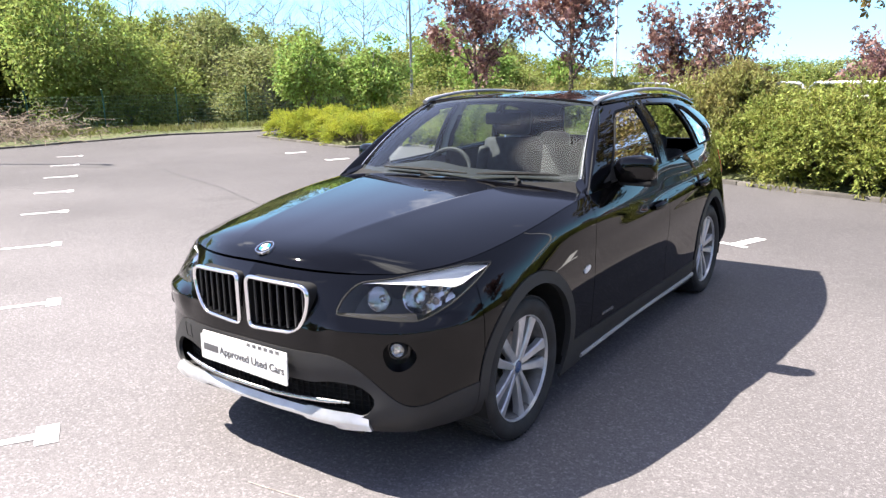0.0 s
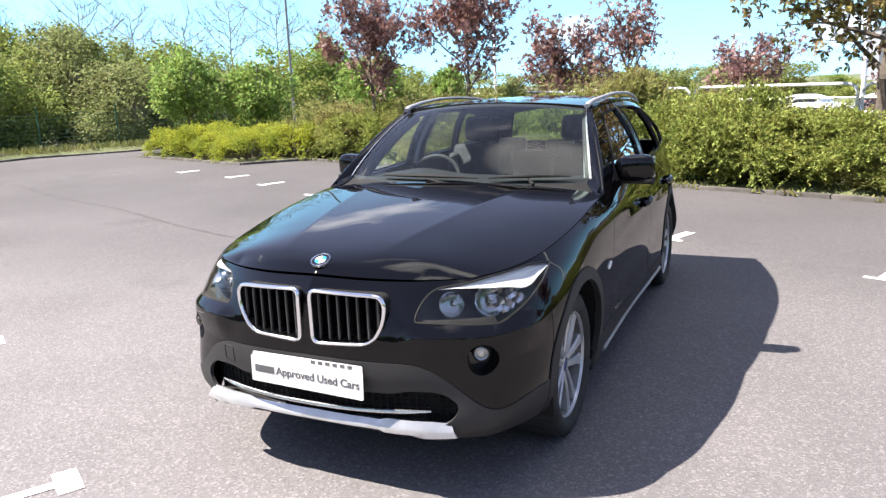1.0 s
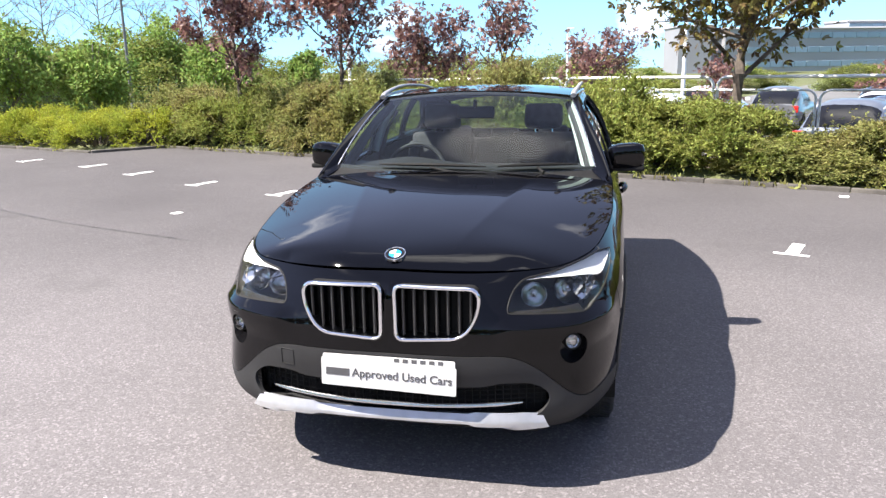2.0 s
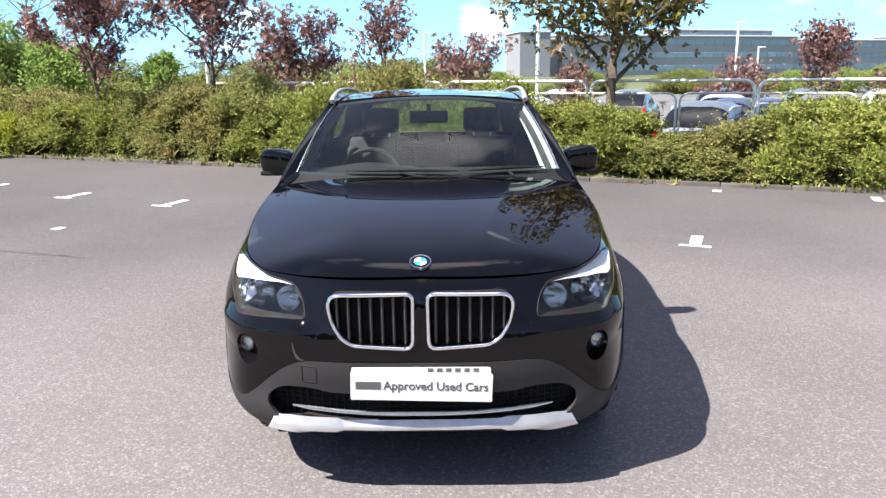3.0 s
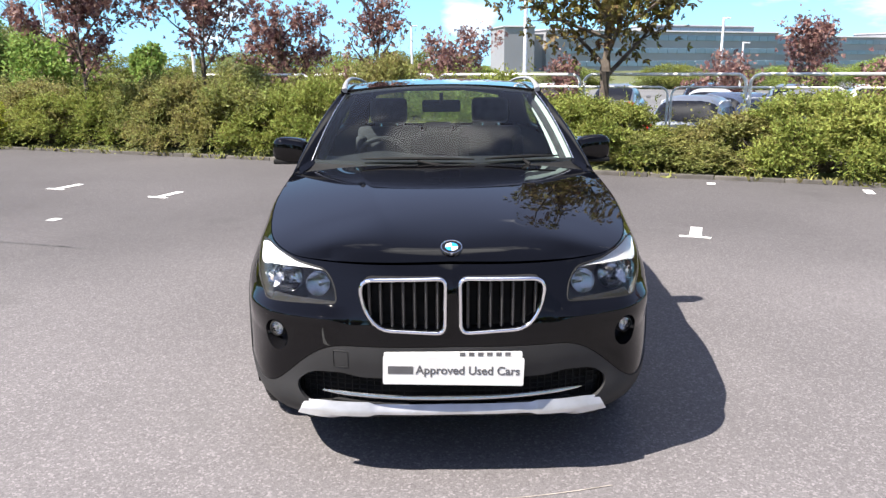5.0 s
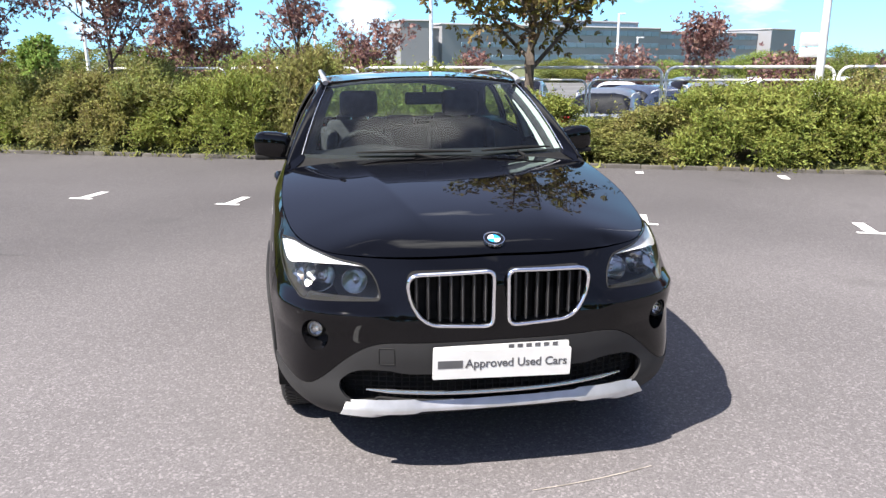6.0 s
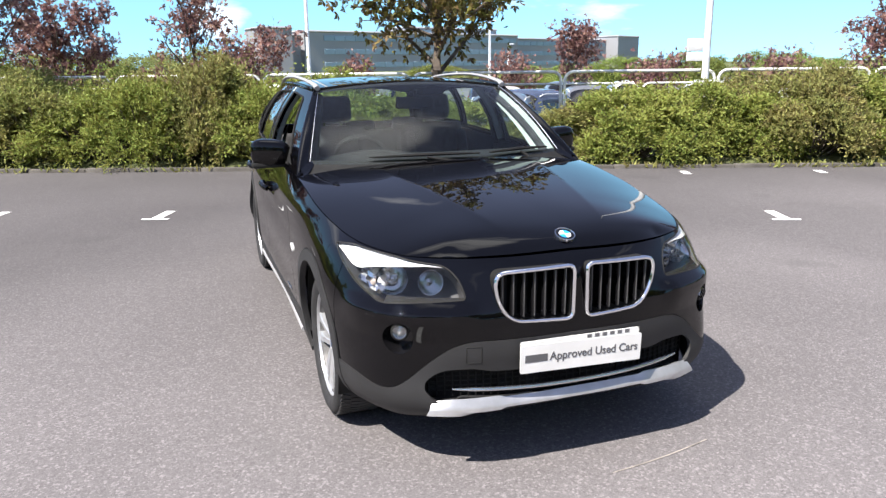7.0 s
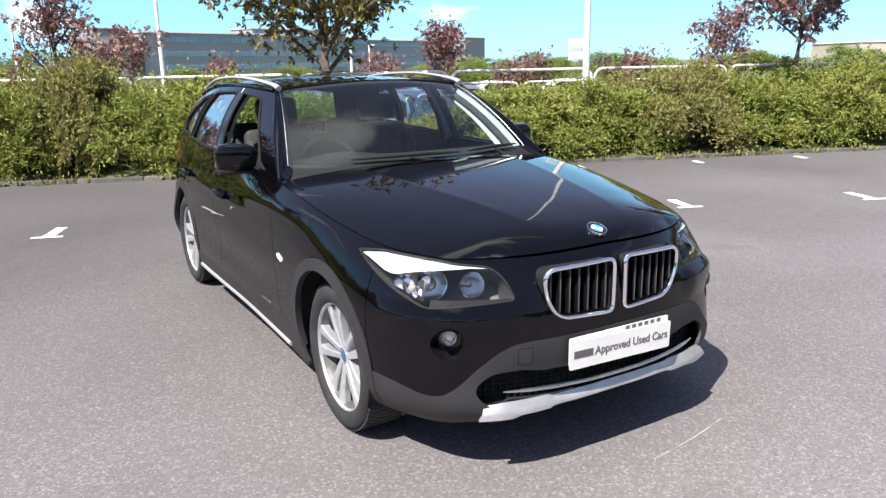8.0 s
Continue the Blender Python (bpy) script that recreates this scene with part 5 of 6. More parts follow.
# lining: roof, sides, pillars, belts, mirror
part("headlining", sheet(lambda u, t: roof(u * .96, t) + Vector((0, .03, -.035)), [[(u, t) for t in np.linspace(0.02, .98, 20)] for u in np.linspace(-1, 1, 16)], (), 0, flip=True), LINING, car)
for s, side in SIDES:
    rows = [[(y, z) for z in np.linspace(.42, 1.0, 6)] for y in np.linspace(1.7, 4.1, 20)]
    part("door_lining", sheet(lambda y, z: Vector((s * (belt(y).x - .055), y, z + (belt(y).z - 1.0) * (z - .42) / .58)), rows, (), 0, flip=s > 0), LINING, car)
    bm = bmesh.new()
    tube(bm, [(s * (p.x - .035), p.y, p.z) for p in (house(2.64, h) for h in np.linspace(0, .42, 8))], .03, 8)
    part("pillar_trim", bm, TRIMGREY, car, "pale grey pillar trim")
    bm = bmesh.new()
    tube(bm, [(s * p.x, p.y, p.z) for p in (house(2.60, .36, -.075), house(2.62, .2, -.075), house(2.64, .0, -.08), Vector((.72, 2.66, .62)))], .022, 6, flat=.15)
    part("seat_belt", bm, SEATCLOTH, car)
    bm = bmesh.new()
    tube(bm, [(s * (p.x - .010), p.y + .075, p.z - .040) for p in (screen(.97, v) for v in np.linspace(.03, .97, 12))], list(np.linspace(.032, .026, 12)), 8)
    part("pillar_trim", bm, LINING, car)
    if s > 0:
        edge = lambda v, t: screen(.985, v) + Vector((-.004 - .075 * (1 - .35 * v) * t, .012 + .130 * t, -.012 - .022 * t))
        part("pillar_cover", sheet(edge, [[(v, t) for t in np.linspace(0, 1, 5)] for v in np.linspace(.05, .96, 16)], (), .004), TRIMGREY, car, "pale grey pillar cover")
bm = bmesh.new()
box(bm, (0, 2.12, 1.352), (.24, .035, .075), .016, seg=3)
tube(bm, [(0, 2.10, 1.38), (0, 2.11, 1.43)], .012, 8)
part("rear_view_mirror", bm, BLACKMATT, car)

# ---- setting: car park ----
K0, KE, KN = Vector((2.74, 8.16, 0)), Vector((0.932, -0.362, 0)), Vector((0.362, 0.932, 0))


def kp(a, d, z=0.0):
    """A place by metres along the kerb and behind it."""
    return K0 + KE * a + KN * d + Vector((0, 0, z))


def ad(x, y):
    v = Vector((x, y, 0)) - K0
    return v.dot(KE), v.dot(KN)


LOT = ((60, -45), (60, 0), (-12.4, 0), (-13.0, -1.5), (-18.3, -1.8), (-18.9, -1.2), (-19.2, 4), (-20.6, 4), (-20.8, -1.0), (-21.3, -3.6), (-19.6, -8), (-17.6, -20), (-15, -45))
lot_xy = np.array([kp(a, d)[:2] for a, d in LOT])
bm = bmesh.new()
tops = [bm.verts.new((x, y, 0)) for x, y in lot_xy]
bots = [bm.verts.new((x, y, -.09)) for x, y in lot_xy]
f = bm.faces.new(tops[::-1])
for i in range(len(tops)):
    j = (i + 1) % len(tops)
    bm.faces.new((tops[i], tops[j], bots[j], bots[i]))
bmesh.ops.triangulate(bm, faces=[f])
bmesh.ops.recalc_face_normals(bm, faces=bm.faces)
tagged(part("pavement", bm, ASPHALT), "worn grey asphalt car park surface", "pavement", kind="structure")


def ground_z(x, y):
    a, d = ad(x, y)
    z = 0.06 - 0.86 * smooth(d, 2.6, 4.6) * smooth(a, -16, -10)
    z -= 0.75 * smooth(-a, 23, 27)
    z -= 0.5 * smooth(d, 6, 12) * (1 - smooth(a, -16, -10))
    return z


def grow(n, first, k):
    out, step = [0.0], first
    while len(out) < n:
        out.append(out[-1] + step)
        step *= k
    return out


axis = grow(52, .35, 1.02) + [26, 30, 36, 44, 56, 75, 110, 180, 320, 700, 1600]
axis = sorted(set(round(v, 3) for v in axis))
ax = [-v for v in reversed(axis[1:])] + axis
gx, gy = np.meshgrid(np.array(ax) - 4, np.array(ax) + 4, indexing="ij")
pts = np.stack([gx.ravel(), gy.ravel()], 1)
inn = np.zeros(len(pts), bool)
for ox, oy in ((.45, 0), (-.45, 0), (0, .45), (0, -.45), (0, 0)):
    inn |= inside(lot_xy, pts + (ox, oy))
zs = np.array([-.08 if i else ground_z(x, y) + .03 * noise.noise((x * .7, y * .7, 0)) for (x, y), i in zip(pts, inn)])
n = len(ax)
idx = np.arange(n * n).reshape(n, n)
quads = np.stack([idx[:-1, :-1], idx[1:, :-1], idx[1:, 1:], idx[:-1, 1:]], -1).reshape(-1, 4)
g = raw("ground", np.column_stack([pts, zs]), quads, SOIL, smooth=True)
tagged(g, "rough grass and soil ground reaching the horizon", "ground", kind="structure")
bm = bmesh.new()
vs = [bm.verts.new(kp(a, d, -.583)) for a, d in ((-9, 6.2), (60, 6.2), (110, 90), (-9, 90))]
bm.faces.new(vs[::-1])
bmesh.ops.recalc_face_normals(bm, faces=bm.faces)
for fc in bm.faces:
    if fc.normal.z < 0:
        fc.normal_flip()
tagged(part("road", bm, ASPHALT_FAR), "lower asphalt car park beyond the hedge", "pavement", kind="structure")

# kerb stones along the bed and the verge
kerb = tagged(empty("kerb"), "low weathered concrete kerb along the planting bed", "kerb", kind="structure")
kerb_me = None


def kerb_run(points):
    global kerb_me
    for (a0, d0), (a1, d1) in zip(points, points[1:]):
        p, q = kp(a0, d0), kp(a1, d1)
        ln = (q - p).length
        cnt = max(1, round(ln / .915))
        dr = (q - p).normalized()
        for i in range(cnt):
            c = p.lerp(q, (i + .5) / cnt)
            if kerb_me is None:
                bm = bmesh.new()
                box(bm, (0, 0, 0), (.905, .125, .21), .018, seg=2)
                ob = part("kerb_stone", bm, KERB, kerb)
                kerb_me = ob.data
            else:
                ob = new("kerb_stone", kerb_me)
                ob.parent = kerb
            ob.matrix_basis = Matrix.Translation(c + Vector((0, 0, -.052 + random.uniform(-.010, .008)))) @ Matrix.Rotation(math.atan2(dr.y, dr.x) + random.uniform(-.006, .006), 4, "Z") @ Matrix.Diagonal((ln / cnt / .915, 1, 1, 1))


kerb_run([(36, .06), (-12.4, .06), (-13.0, -1.44), (-18.3, -1.74), (-18.9, -1.2), (-19.1, 3.0)])
kerb_run([(-20.7, 3.0), (-20.9, -1.0), (-21.4, -3.6), (-19.7, -8), (-18.6, -14)])

# painted bay marks: a bar and a stem
def flat_strip(bm, p, q, w, z=.004):
    d = (q - p).normalized()
    s = Vector((-d.y, d.x, 0)) * (w / 2)
    c = [p + s, p - s, q - s, q + s]
    n = max(2, int((q - p).length / .05))
    prev = None
    for i in range(n + 1):
        t = p.lerp(q, i / n)
        j = [noise.noise((t.x * 9, t.y * 9, k * 5.0)) * .012 for k in (0, 1)]
        a, b = bm.verts.new(t + s * (1 + j[0] * 6) + Vector((0, 0, z))), bm.verts.new(t - s * (1 + j[1] * 6) + Vector((0, 0, z)))
        if prev:
            bm.faces.new((prev[1], b, a, prev[0]))
        prev = (a, b)


def bay_mark(x, y, stem, length, bar=.29, w=.11, wb=.06):
    bm = bmesh.new()
    c = Vector((x, y, 0))
    st = Vector((*stem, 0)).normalized()
    across = Vector((-st.y, st.x, 0))
    flat_strip(bm, c - across * bar / 2, c + across * bar / 2, wb)
    flat_strip(bm, c + st * (wb / 2 + .002), c + st * length, w)
    for fc in bm.faces:
        fc.normal_update()
        if fc.normal.z < 0:
            fc.normal_flip()
    tagged(part("bay_mark", bm, LINEPAINT), "white painted T-shaped bay mark on the asphalt", "road marking", "bay marks", "structure")


for x, y in ((2.44, 4.19), (4.36, 3.43), (.66, 5.32), (-1.74, 5.99), (-3.51, 6.68), (-5.14, 7.41), (-6.87, 8.40), (-8.4, 9.30), (-10.3, 9.95), (6.35, 2.55), (8.3, 1.75)):
    bay_mark(x, y, KN[:2], .45)
for x, y in ((-1.03, -.35), (-3.18, .81), (-5.25, 1.93), (-7.19, 3.06), (-8.98, 4.12), (-10.8, 5.2), (-12.7, 6.3), (-14.5, 7.4)):
    bay_mark(x, y, (-.50, -.86), .50, bar=.21, w=.060, wb=.10)
for x, y, ln in ((3.75, 7.27, .16), (5.45, 6.42, .32), (7.27, 5.74, .27), (8.95, 5.12, .27), (-4.17, 5.27, .13)):
    bm = bmesh.new()
    flat_strip(bm, Vector((x, y, 0)), Vector((x, y, 0)) + KN * ln, .11)
    for fc in bm.faces:
        fc.normal_update()
        if fc.normal.z < 0:
            fc.normal_flip()
    tagged(part("bay_mark", bm, LINEPAINT), "short white painted dash on the asphalt", "road marking", "bay marks", "structure")

bm = bmesh.new()
pts_s = [Vector((.10 + .52 * t, -.11 + .09 * t - .012 * math.sin(math.pi * t), 0)) for t in np.linspace(0, 1, 8)]
for p, q in zip(pts_s, pts_s[1:]):
    flat_strip(bm, p, q, .006, .003)
for fc in bm.faces:
    fc.normal_update()
    if fc.normal.z < 0:
        fc.normal_flip()
tagged(part("scratch_mark", bm, material("pale_scrape", (0.25, 0.225, 0.20), rough=0.9, var=0.3, scale=14)), "thin pale scratch across the asphalt", "road marking", kind="structure")

bm = bmesh.new()
seam_pts = [kp(a, -6.08 + .05 * math.sin(a * 1.3)) for a in np.linspace(-14, -4, 30)]
for p, q in zip(seam_pts, seam_pts[1:]):
    flat_strip(bm, p, q, .035, .0025)
for fc in bm.faces:
    fc.normal_update()
    if fc.normal.z < 0:
        fc.normal_flip()
tagged(part("tar_seam", bm, material("tar_seam", (0.050, 0.048, 0.049), rough=0.9, var=0.3, scale=6, fine=0.4, fine_scale=70)), "narrow dark seam between two laid strips of asphalt", "pavement", kind="structure")

# ---- plants ----
rng = np.random.default_rng(7)


def leaves(centres, axes, size, droop=0.35, width=0.55, lobes=1):
    """Four-cornered leaves, slightly folded by chance, as vertex and face arrays."""
    n = len(centres)
    ax = axes + rng.normal(0, droop, (n, 3))
    ax /= np.linalg.norm(ax, axis=1, keepdims=True)
    side = np.cross(ax, rng.normal(0, 1, (n, 3)))
    side /= np.linalg.norm(side, axis=1, keepdims=True) + 1e-9
    sz = (size * rng.uniform(.65, 1.3, n))[:, None]
    if lobes == 3:
        # a palmate leaf: three pointed lobes from one stalk
        vs = []
        for turn, k in ((0, 1.0), (.95, .82), (-.95, .82)):
            a2 = ax * math.cos(turn) + side * math.sin(turn)
            s2 = side * math.cos(turn) - ax * math.sin(turn)
            vs += [centres, centres + a2 * sz * k * .55 + s2 * sz * k * .24, centres + a2 * sz * k, centres + a2 * sz * k * .55 - s2 * sz * k * .24]
        return np.stack(vs, 1).reshape(-1, 3), np.arange(12 * n).reshape(3 * n, 4)
    v = np.stack([centres, centres + ax * sz * .5 + side * sz * width * .5, centres + ax * sz, centres + ax * sz * .5 - side * sz * width * .5], 1).reshape(-1, 3)
    return v, np.arange(4 * n).reshape(n, 4)


def stems(bm, paths):
    for pts, r0, r1 in paths:
        tube(bm, pts, list(np.linspace(r0, r1, len(pts))), 5)


def unit(n, up=0.0):
    v = rng.normal(0, 1, (n, 3))
    v[:, 2] += up
    return v / np.linalg.norm(v, axis=1, keepdims=True)


def shrub(name, w, dpt, h, sprays, leaf, mat, per=10, twig=.26, lift=0.25, blobs=34, shoots=0, hollow=0.0):
    """A bush of leafy lumps: stems, arching twigs, leaves along them and long shoots on top."""
    top = empty(name)
    d = unit(blobs, .45)
    d[:, 2] = np.abs(d[:, 2]) - .05
    reach = rng.uniform(.58, .86, blobs)
    cen = np.stack([d[:, 0] * reach * w / 2, d[:, 1] * reach * dpt / 2, np.maximum(hollow * h, (.14 + .80 * d[:, 2]) * reach * h * 1.12)], 1)
    size = rng.uniform(.11, .24, blobs) * w / 2
    k = rng.choice(blobs, sprays, p=size ** 2 / (size ** 2).sum())
    o = d[k] * np.array([1, 1, .75]) + unit(sprays) * .95 + np.array([0, 0, lift])
    o /= np.linalg.norm(o, axis=1, keepdims=True)
    base = cen[k] + o * size[k][:, None] * rng.uniform(.25, 1.0, (sprays, 1)) ** .5
    base[:, 2] = np.maximum(base[:, 2], .05 + hollow * h * .5)
    out = o * .7 + d[k] * .35 + np.array([0, 0, .42]) + rng.normal(0, .28, (sprays, 3))
    out /= np.linalg.norm(out, axis=1, keepdims=True)
    ts = rng.uniform(0, 1, (sprays, per))
    ln = twig * rng.uniform(.5, 1.35, (sprays, 1, 1))
    c = base[:, None] + out[:, None] * ts[..., None] * ln + np.array([0, 0, -.42]) * (ts[..., None] ** 2) * ln
    # fans of leaves along each twig, flat like fronds
    across = np.cross(out, unit(sprays))
    across /= np.linalg.norm(across, axis=1, keepdims=True) + 1e-6
    sgn = np.where(np.arange(per) % 2, 1.0, -1.0)[None, :, None]
    axs = (out[:, None] * .7 + across[:, None] * sgn * .75 + np.zeros_like(c)).reshape(-1, 3)
    c = c.reshape(-1, 3)
    if shoots:
        sb = np.stack([rng.uniform(-.40, .40, shoots) * w, rng.uniform(-.40, .40, shoots) * dpt, rng.uniform(.66, .86, shoots) * h], 1)
        so = np.stack([rng.normal(0, .28, shoots), rng.normal(0, .28, shoots), np.ones(shoots)], 1)
        sl = rng.uniform(.20, .62, (shoots, 1, 1))
        st = rng.uniform(0, 1, (shoots, 16))[..., None]
        sc = (sb[:, None] + so[:, None] * st * sl).reshape(-1, 3)
        c = np.concatenate([c, sc])
        axs = np.concatenate([axs, unit(len(sc), .5)])
    v, q = leaves(c, axs, leaf, droop=.28, width=.40)
    tagged(raw("leaves", v, q, mat, top), kind="stuff")
    bm = bmesh.new()
    paths = []
    for i in rng.choice(sprays, min(90, sprays), replace=False):
        b = base[i]
        st = np.array([b[0] * .35, b[1] * .35, 0])
        paths.append(([tuple(st), tuple(st * .4 + b * .6 + (0, 0, .05)), tuple(b), tuple(b + out[i] * twig)], .010, .002))
    stems(bm, paths)
    tagged(part("branchwork", bm, BARK, top), kind="stuff")
    return top


def tree(name, h, crown_w, crown_lo, leaf, count, mat, bark=BARK, trunk=.07, limbs=9, spread=1.0, seed=0, tufts=0.0, narrow=1.0, skeleton=False, tight=1.0):
    """Trunk, limbs in two orders, and leaves in clumps round the outer limbs."""
    top = empty(name)
    r = np.random.default_rng(seed)
    bm = bmesh.new()
    trunk_pts = [(0, 0, -.1)]
    for i in range(1, 7):
        trunk_pts.append((r.normal(0, .02) * h * .3, r.normal(0, .02) * h * .3, h * .93 * i / 6))
    tube(bm, trunk_pts, list(np.linspace(trunk, trunk * .16, 7)), 8)
    ends = []
    tp = np.array(trunk_pts)
    for i in range(limbs):
        f = crown_lo / h + (0.92 - crown_lo / h) * (i + r.uniform(.1, .9)) / limbs
        k = f / .93 * 6
        k0 = min(int(k), 5)
        st = tp[k0] + (tp[k0 + 1] - tp[k0]) * (k - k0)
        az = i * 2.4 + r.uniform(-.4, .4)
        env = math.sin(math.pi * min(1, .22 + .78 * (f - crown_lo / h) / (1 - crown_lo / h))) ** .7
        ln = crown_w / 2 * env * r.uniform(.75, 1.15) * spread
        dr = np.array([math.cos(az), math.sin(az), r.uniform(.35, .9) * narrow])
        e = st + dr * ln
        mid = (st + e) / 2 + np.array([0, 0, -.06 * ln])
        tube(bm, [tuple(st), tuple(mid), tuple(e)], [trunk * .38 * (1 - f * .6), trunk * .22, trunk * .09], 6)
        ends.append((st, mid, e))
        for _ in range(4):
            t = r.uniform(.35, 1.0)
            b = st + (e - st) * t
            dd = dr * .5 + r.normal(0, .6, 3) + np.array([0, 0, .35])
            dd /= np.linalg.norm(dd)
            l2 = ln * r.uniform(.3, .6) + .08
            e2 = b + dd * l2
            tube(bm, [tuple(b), tuple((b + e2) / 2 + np.array([0, 0, .02])), tuple(e2)], [trunk * .14, trunk * .09, trunk * .04], 5)
            ends.append((b, (b + e2) / 2, e2))
            if skeleton:
                for _ in range(4):
                    b3 = b + (e2 - b) * r.uniform(.3, 1)
                    e3 = b3 + (dd + r.normal(0, .5, 3)) * l2 * .6
                    tube(bm, [tuple(b3), tuple(e3)], [trunk * .07, trunk * .02], 4)
    ends.append((tp[4], tp[5], tp[6]))
    if name == "maple_tree":
        # upright leading shoots above the crown
        for _ in range(6):
            b = tp[5] * r.uniform(.80, 1.02) + r.normal(0, .05 * crown_w, 3) * (1, 1, 0)
            e = b + np.array([r.normal(0, .10), r.normal(0, .10), 1.0]) * h * r.uniform(.10, .24)
            tube(bm, [tuple(b), tuple((b + e) / 2), tuple(e)], [trunk * .12, trunk * .08, trunk * .03], 5)
            ends += [(b, (b + e) / 2, e)] * 2
    part("trunk", bm, bark, top)
    if count:
        w = np.array([np.linalg.norm(e - s) for s, m, e in ends])
        pick = r.choice(len(ends), count // 6 + 1, p=w / w.sum())
        t = r.uniform(.25, 1.08, len(pick))[:, None]
        s0, e0 = np.array([ends[i][0] for i in pick]), np.array([ends[i][2] for i in pick])
        c = s0 + (e0 - s0) * t + r.normal(0, .035 * crown_w * tight + tufts, (len(pick), 3))
        c = np.repeat(c, 6, 0) + r.normal(0, leaf * 1.1, (len(pick) * 6, 3))
        out = c - np.array([0, 0, h * .5])
        out /= np.linalg.norm(out, axis=1, keepdims=True) + 1e-6
        v, q = leaves(c, out * .5 + unit(len(c)) * .7 + np.array([0, 0, -.35]), leaf, width=.6, lobes=3 if name == "maple_tree" else 1)
        tagged(raw("crown", v, q, mat, top), kind="stuff")
    return top


def clump_tree(name, h, w, lo, leaf, count, mat, blobs=30, seed=0, trunk=.10):
    """A broad tree: trunk, limbs out to leafy clumps of uneven size, leaves over each clump and loose shoots between."""
    top = empty(name)
    r = np.random.default_rng(seed)
    d = r.normal(0, 1, (blobs, 3))
    d /= np.linalg.norm(d, axis=1, keepdims=True)
    d[:, 2] = d[:, 2] * .9 + .12
    mid, half = (lo + h) / 2, (h - lo) / 2
    reach = r.uniform(.42, .88, blobs)
    cen = np.stack([d[:, 0] * reach * w / 2, d[:, 1] * reach * w / 2, mid + d[:, 2] * reach * half], 1)
    size = r.uniform(.12, .25, blobs) * w * (1.15 - .45 * (cen[:, 2] - lo) / (h - lo))
    k = r.choice(blobs, count, p=size ** 2 / (size ** 2).sum())
    o = r.normal(0, 1, (count, 3)) + d[k] * .7 + np.array([0, 0, .25])
    o /= np.linalg.norm(o, axis=1, keepdims=True)
    c = cen[k] + o * (size[k] * (1 + .25 * r.normal(0, 1, count)) * r.uniform(.35, 1.0, count) ** .45)[:, None]
    c[:, 2] = np.maximum(c[:, 2], .12)
    v, q = leaves(c, o * .7 + r.normal(0, .45, (count, 3)) + np.array([0, 0, -.2]), leaf, width=.65)
    tagged(raw("crown", v, q, mat, top), kind="stuff")
    bm = bmesh.new()
    tube(bm, [(0, 0, -.2), (.03 * h * r.normal(), .03 * h * r.normal(), mid * .6), (.04 * h * r.normal(), .04 * h * r.normal(), h * .85)], [trunk, trunk * .7, trunk * .15], 8)
    for p, sz in zip(cen, size):
        st = Vector((0, 0, max(.25 * h, p[2] * .55)))
        e = Vector(p)
        tube(bm, [st, st.lerp(e, .55) + Vector((0, 0, .05 * h)), e], [trunk * .35, trunk * .2, trunk * .06], 5)
    part("trunk", bm, GREYBARK, top)
    return top


def place(ob, x, y, z=None, yaw=0.0, sc=(1, 1, 1)):
    ob.matrix_basis = Matrix.Translation((x, y, ground_z(x, y) if z is None else z)) @ Matrix.Rotation(yaw, 4, "Z") @ Matrix.Diagonal((*sc, 1))
    return ob


# hedge along the kerb
kinds = []
BROWN = "olive hedge shrub with reddish-brown young shoot tips"
OLIVE, FRESH = "dense olive-green hedge shrub with small leaves and arching twigs", "fresh bright green hedge shrub with small leaves"
for mat, lab, sh in ((LEAF_HEDGE, OLIVE, 40), (LEAF_BRIGHT, FRESH, 30), (LEAF_TIP, BROWN, 64), (LEAF_BRIGHT, FRESH, 46)):
    kinds.append(tagged(shrub("hedge_shrub", 2.2, 2.1, 1.28, 3000, .058, mat, per=13, twig=.33, blobs=44, shoots=sh, hollow=.16), lab, "shrub", "hedge along the kerb"))
first = [True] * 4
HEDGE_A = (-13.4, -9, -6, -5.1, -4.4, -3.6, -2.5, -1.4, -.4, .1, .5, 1.0, 1.6, 2.27, 2.9, 3.6, 4.2, 5.6, 6.8, 8, 10, 14, 33)
HEDGE_H = (.86, .98, .95, 1.12, 1.22, 1.06, .96, .82, .76, .60, .44, .47, .58, .98, .76, .80, .82, 1.10, .90, 1.0, 1.02, .96, 1.0)


def hedge_at(a, d, k, i, sc):
    p = kp(a, d)
    m = Matrix.Translation((p.x, p.y, .03)) @ Matrix.Rotation(i * 1.9, 4, "Z") @ Matrix.Diagonal((*sc, 1))
    if first[k]:
        kinds[k].matrix_basis = m
        first[k] = False
    else:
        copy_thing(kinds[k], m).scale = sc


a, i = -13.4, 0
while a < 33:
    hs = float(np.interp(a, HEDGE_A, HEDGE_H)) + (.07 * math.sin(a * 2.3) + .05 * math.sin(a * 5.1 + 1)) * (0 if -1.2 < a < 3.2 else 1)
    fresh = noise.noise((a * .45, 2.0, 0)) > -.25 and not .3 < a < 1.9 if a > -3.5 else noise.noise((a * .6, 7.0, 0)) > .12
    hedge_at(a, 1.26 + .16 * math.sin(i * 2.2), (1, 3)[i % 2] if fresh else (0, 2)[i % 2], i, (1 + .12 * math.sin(i * 1.3), 1 + .08 * math.cos(i), hs))
    a += 1.0 + .12 * math.sin(i * 3.7)
    i += 1
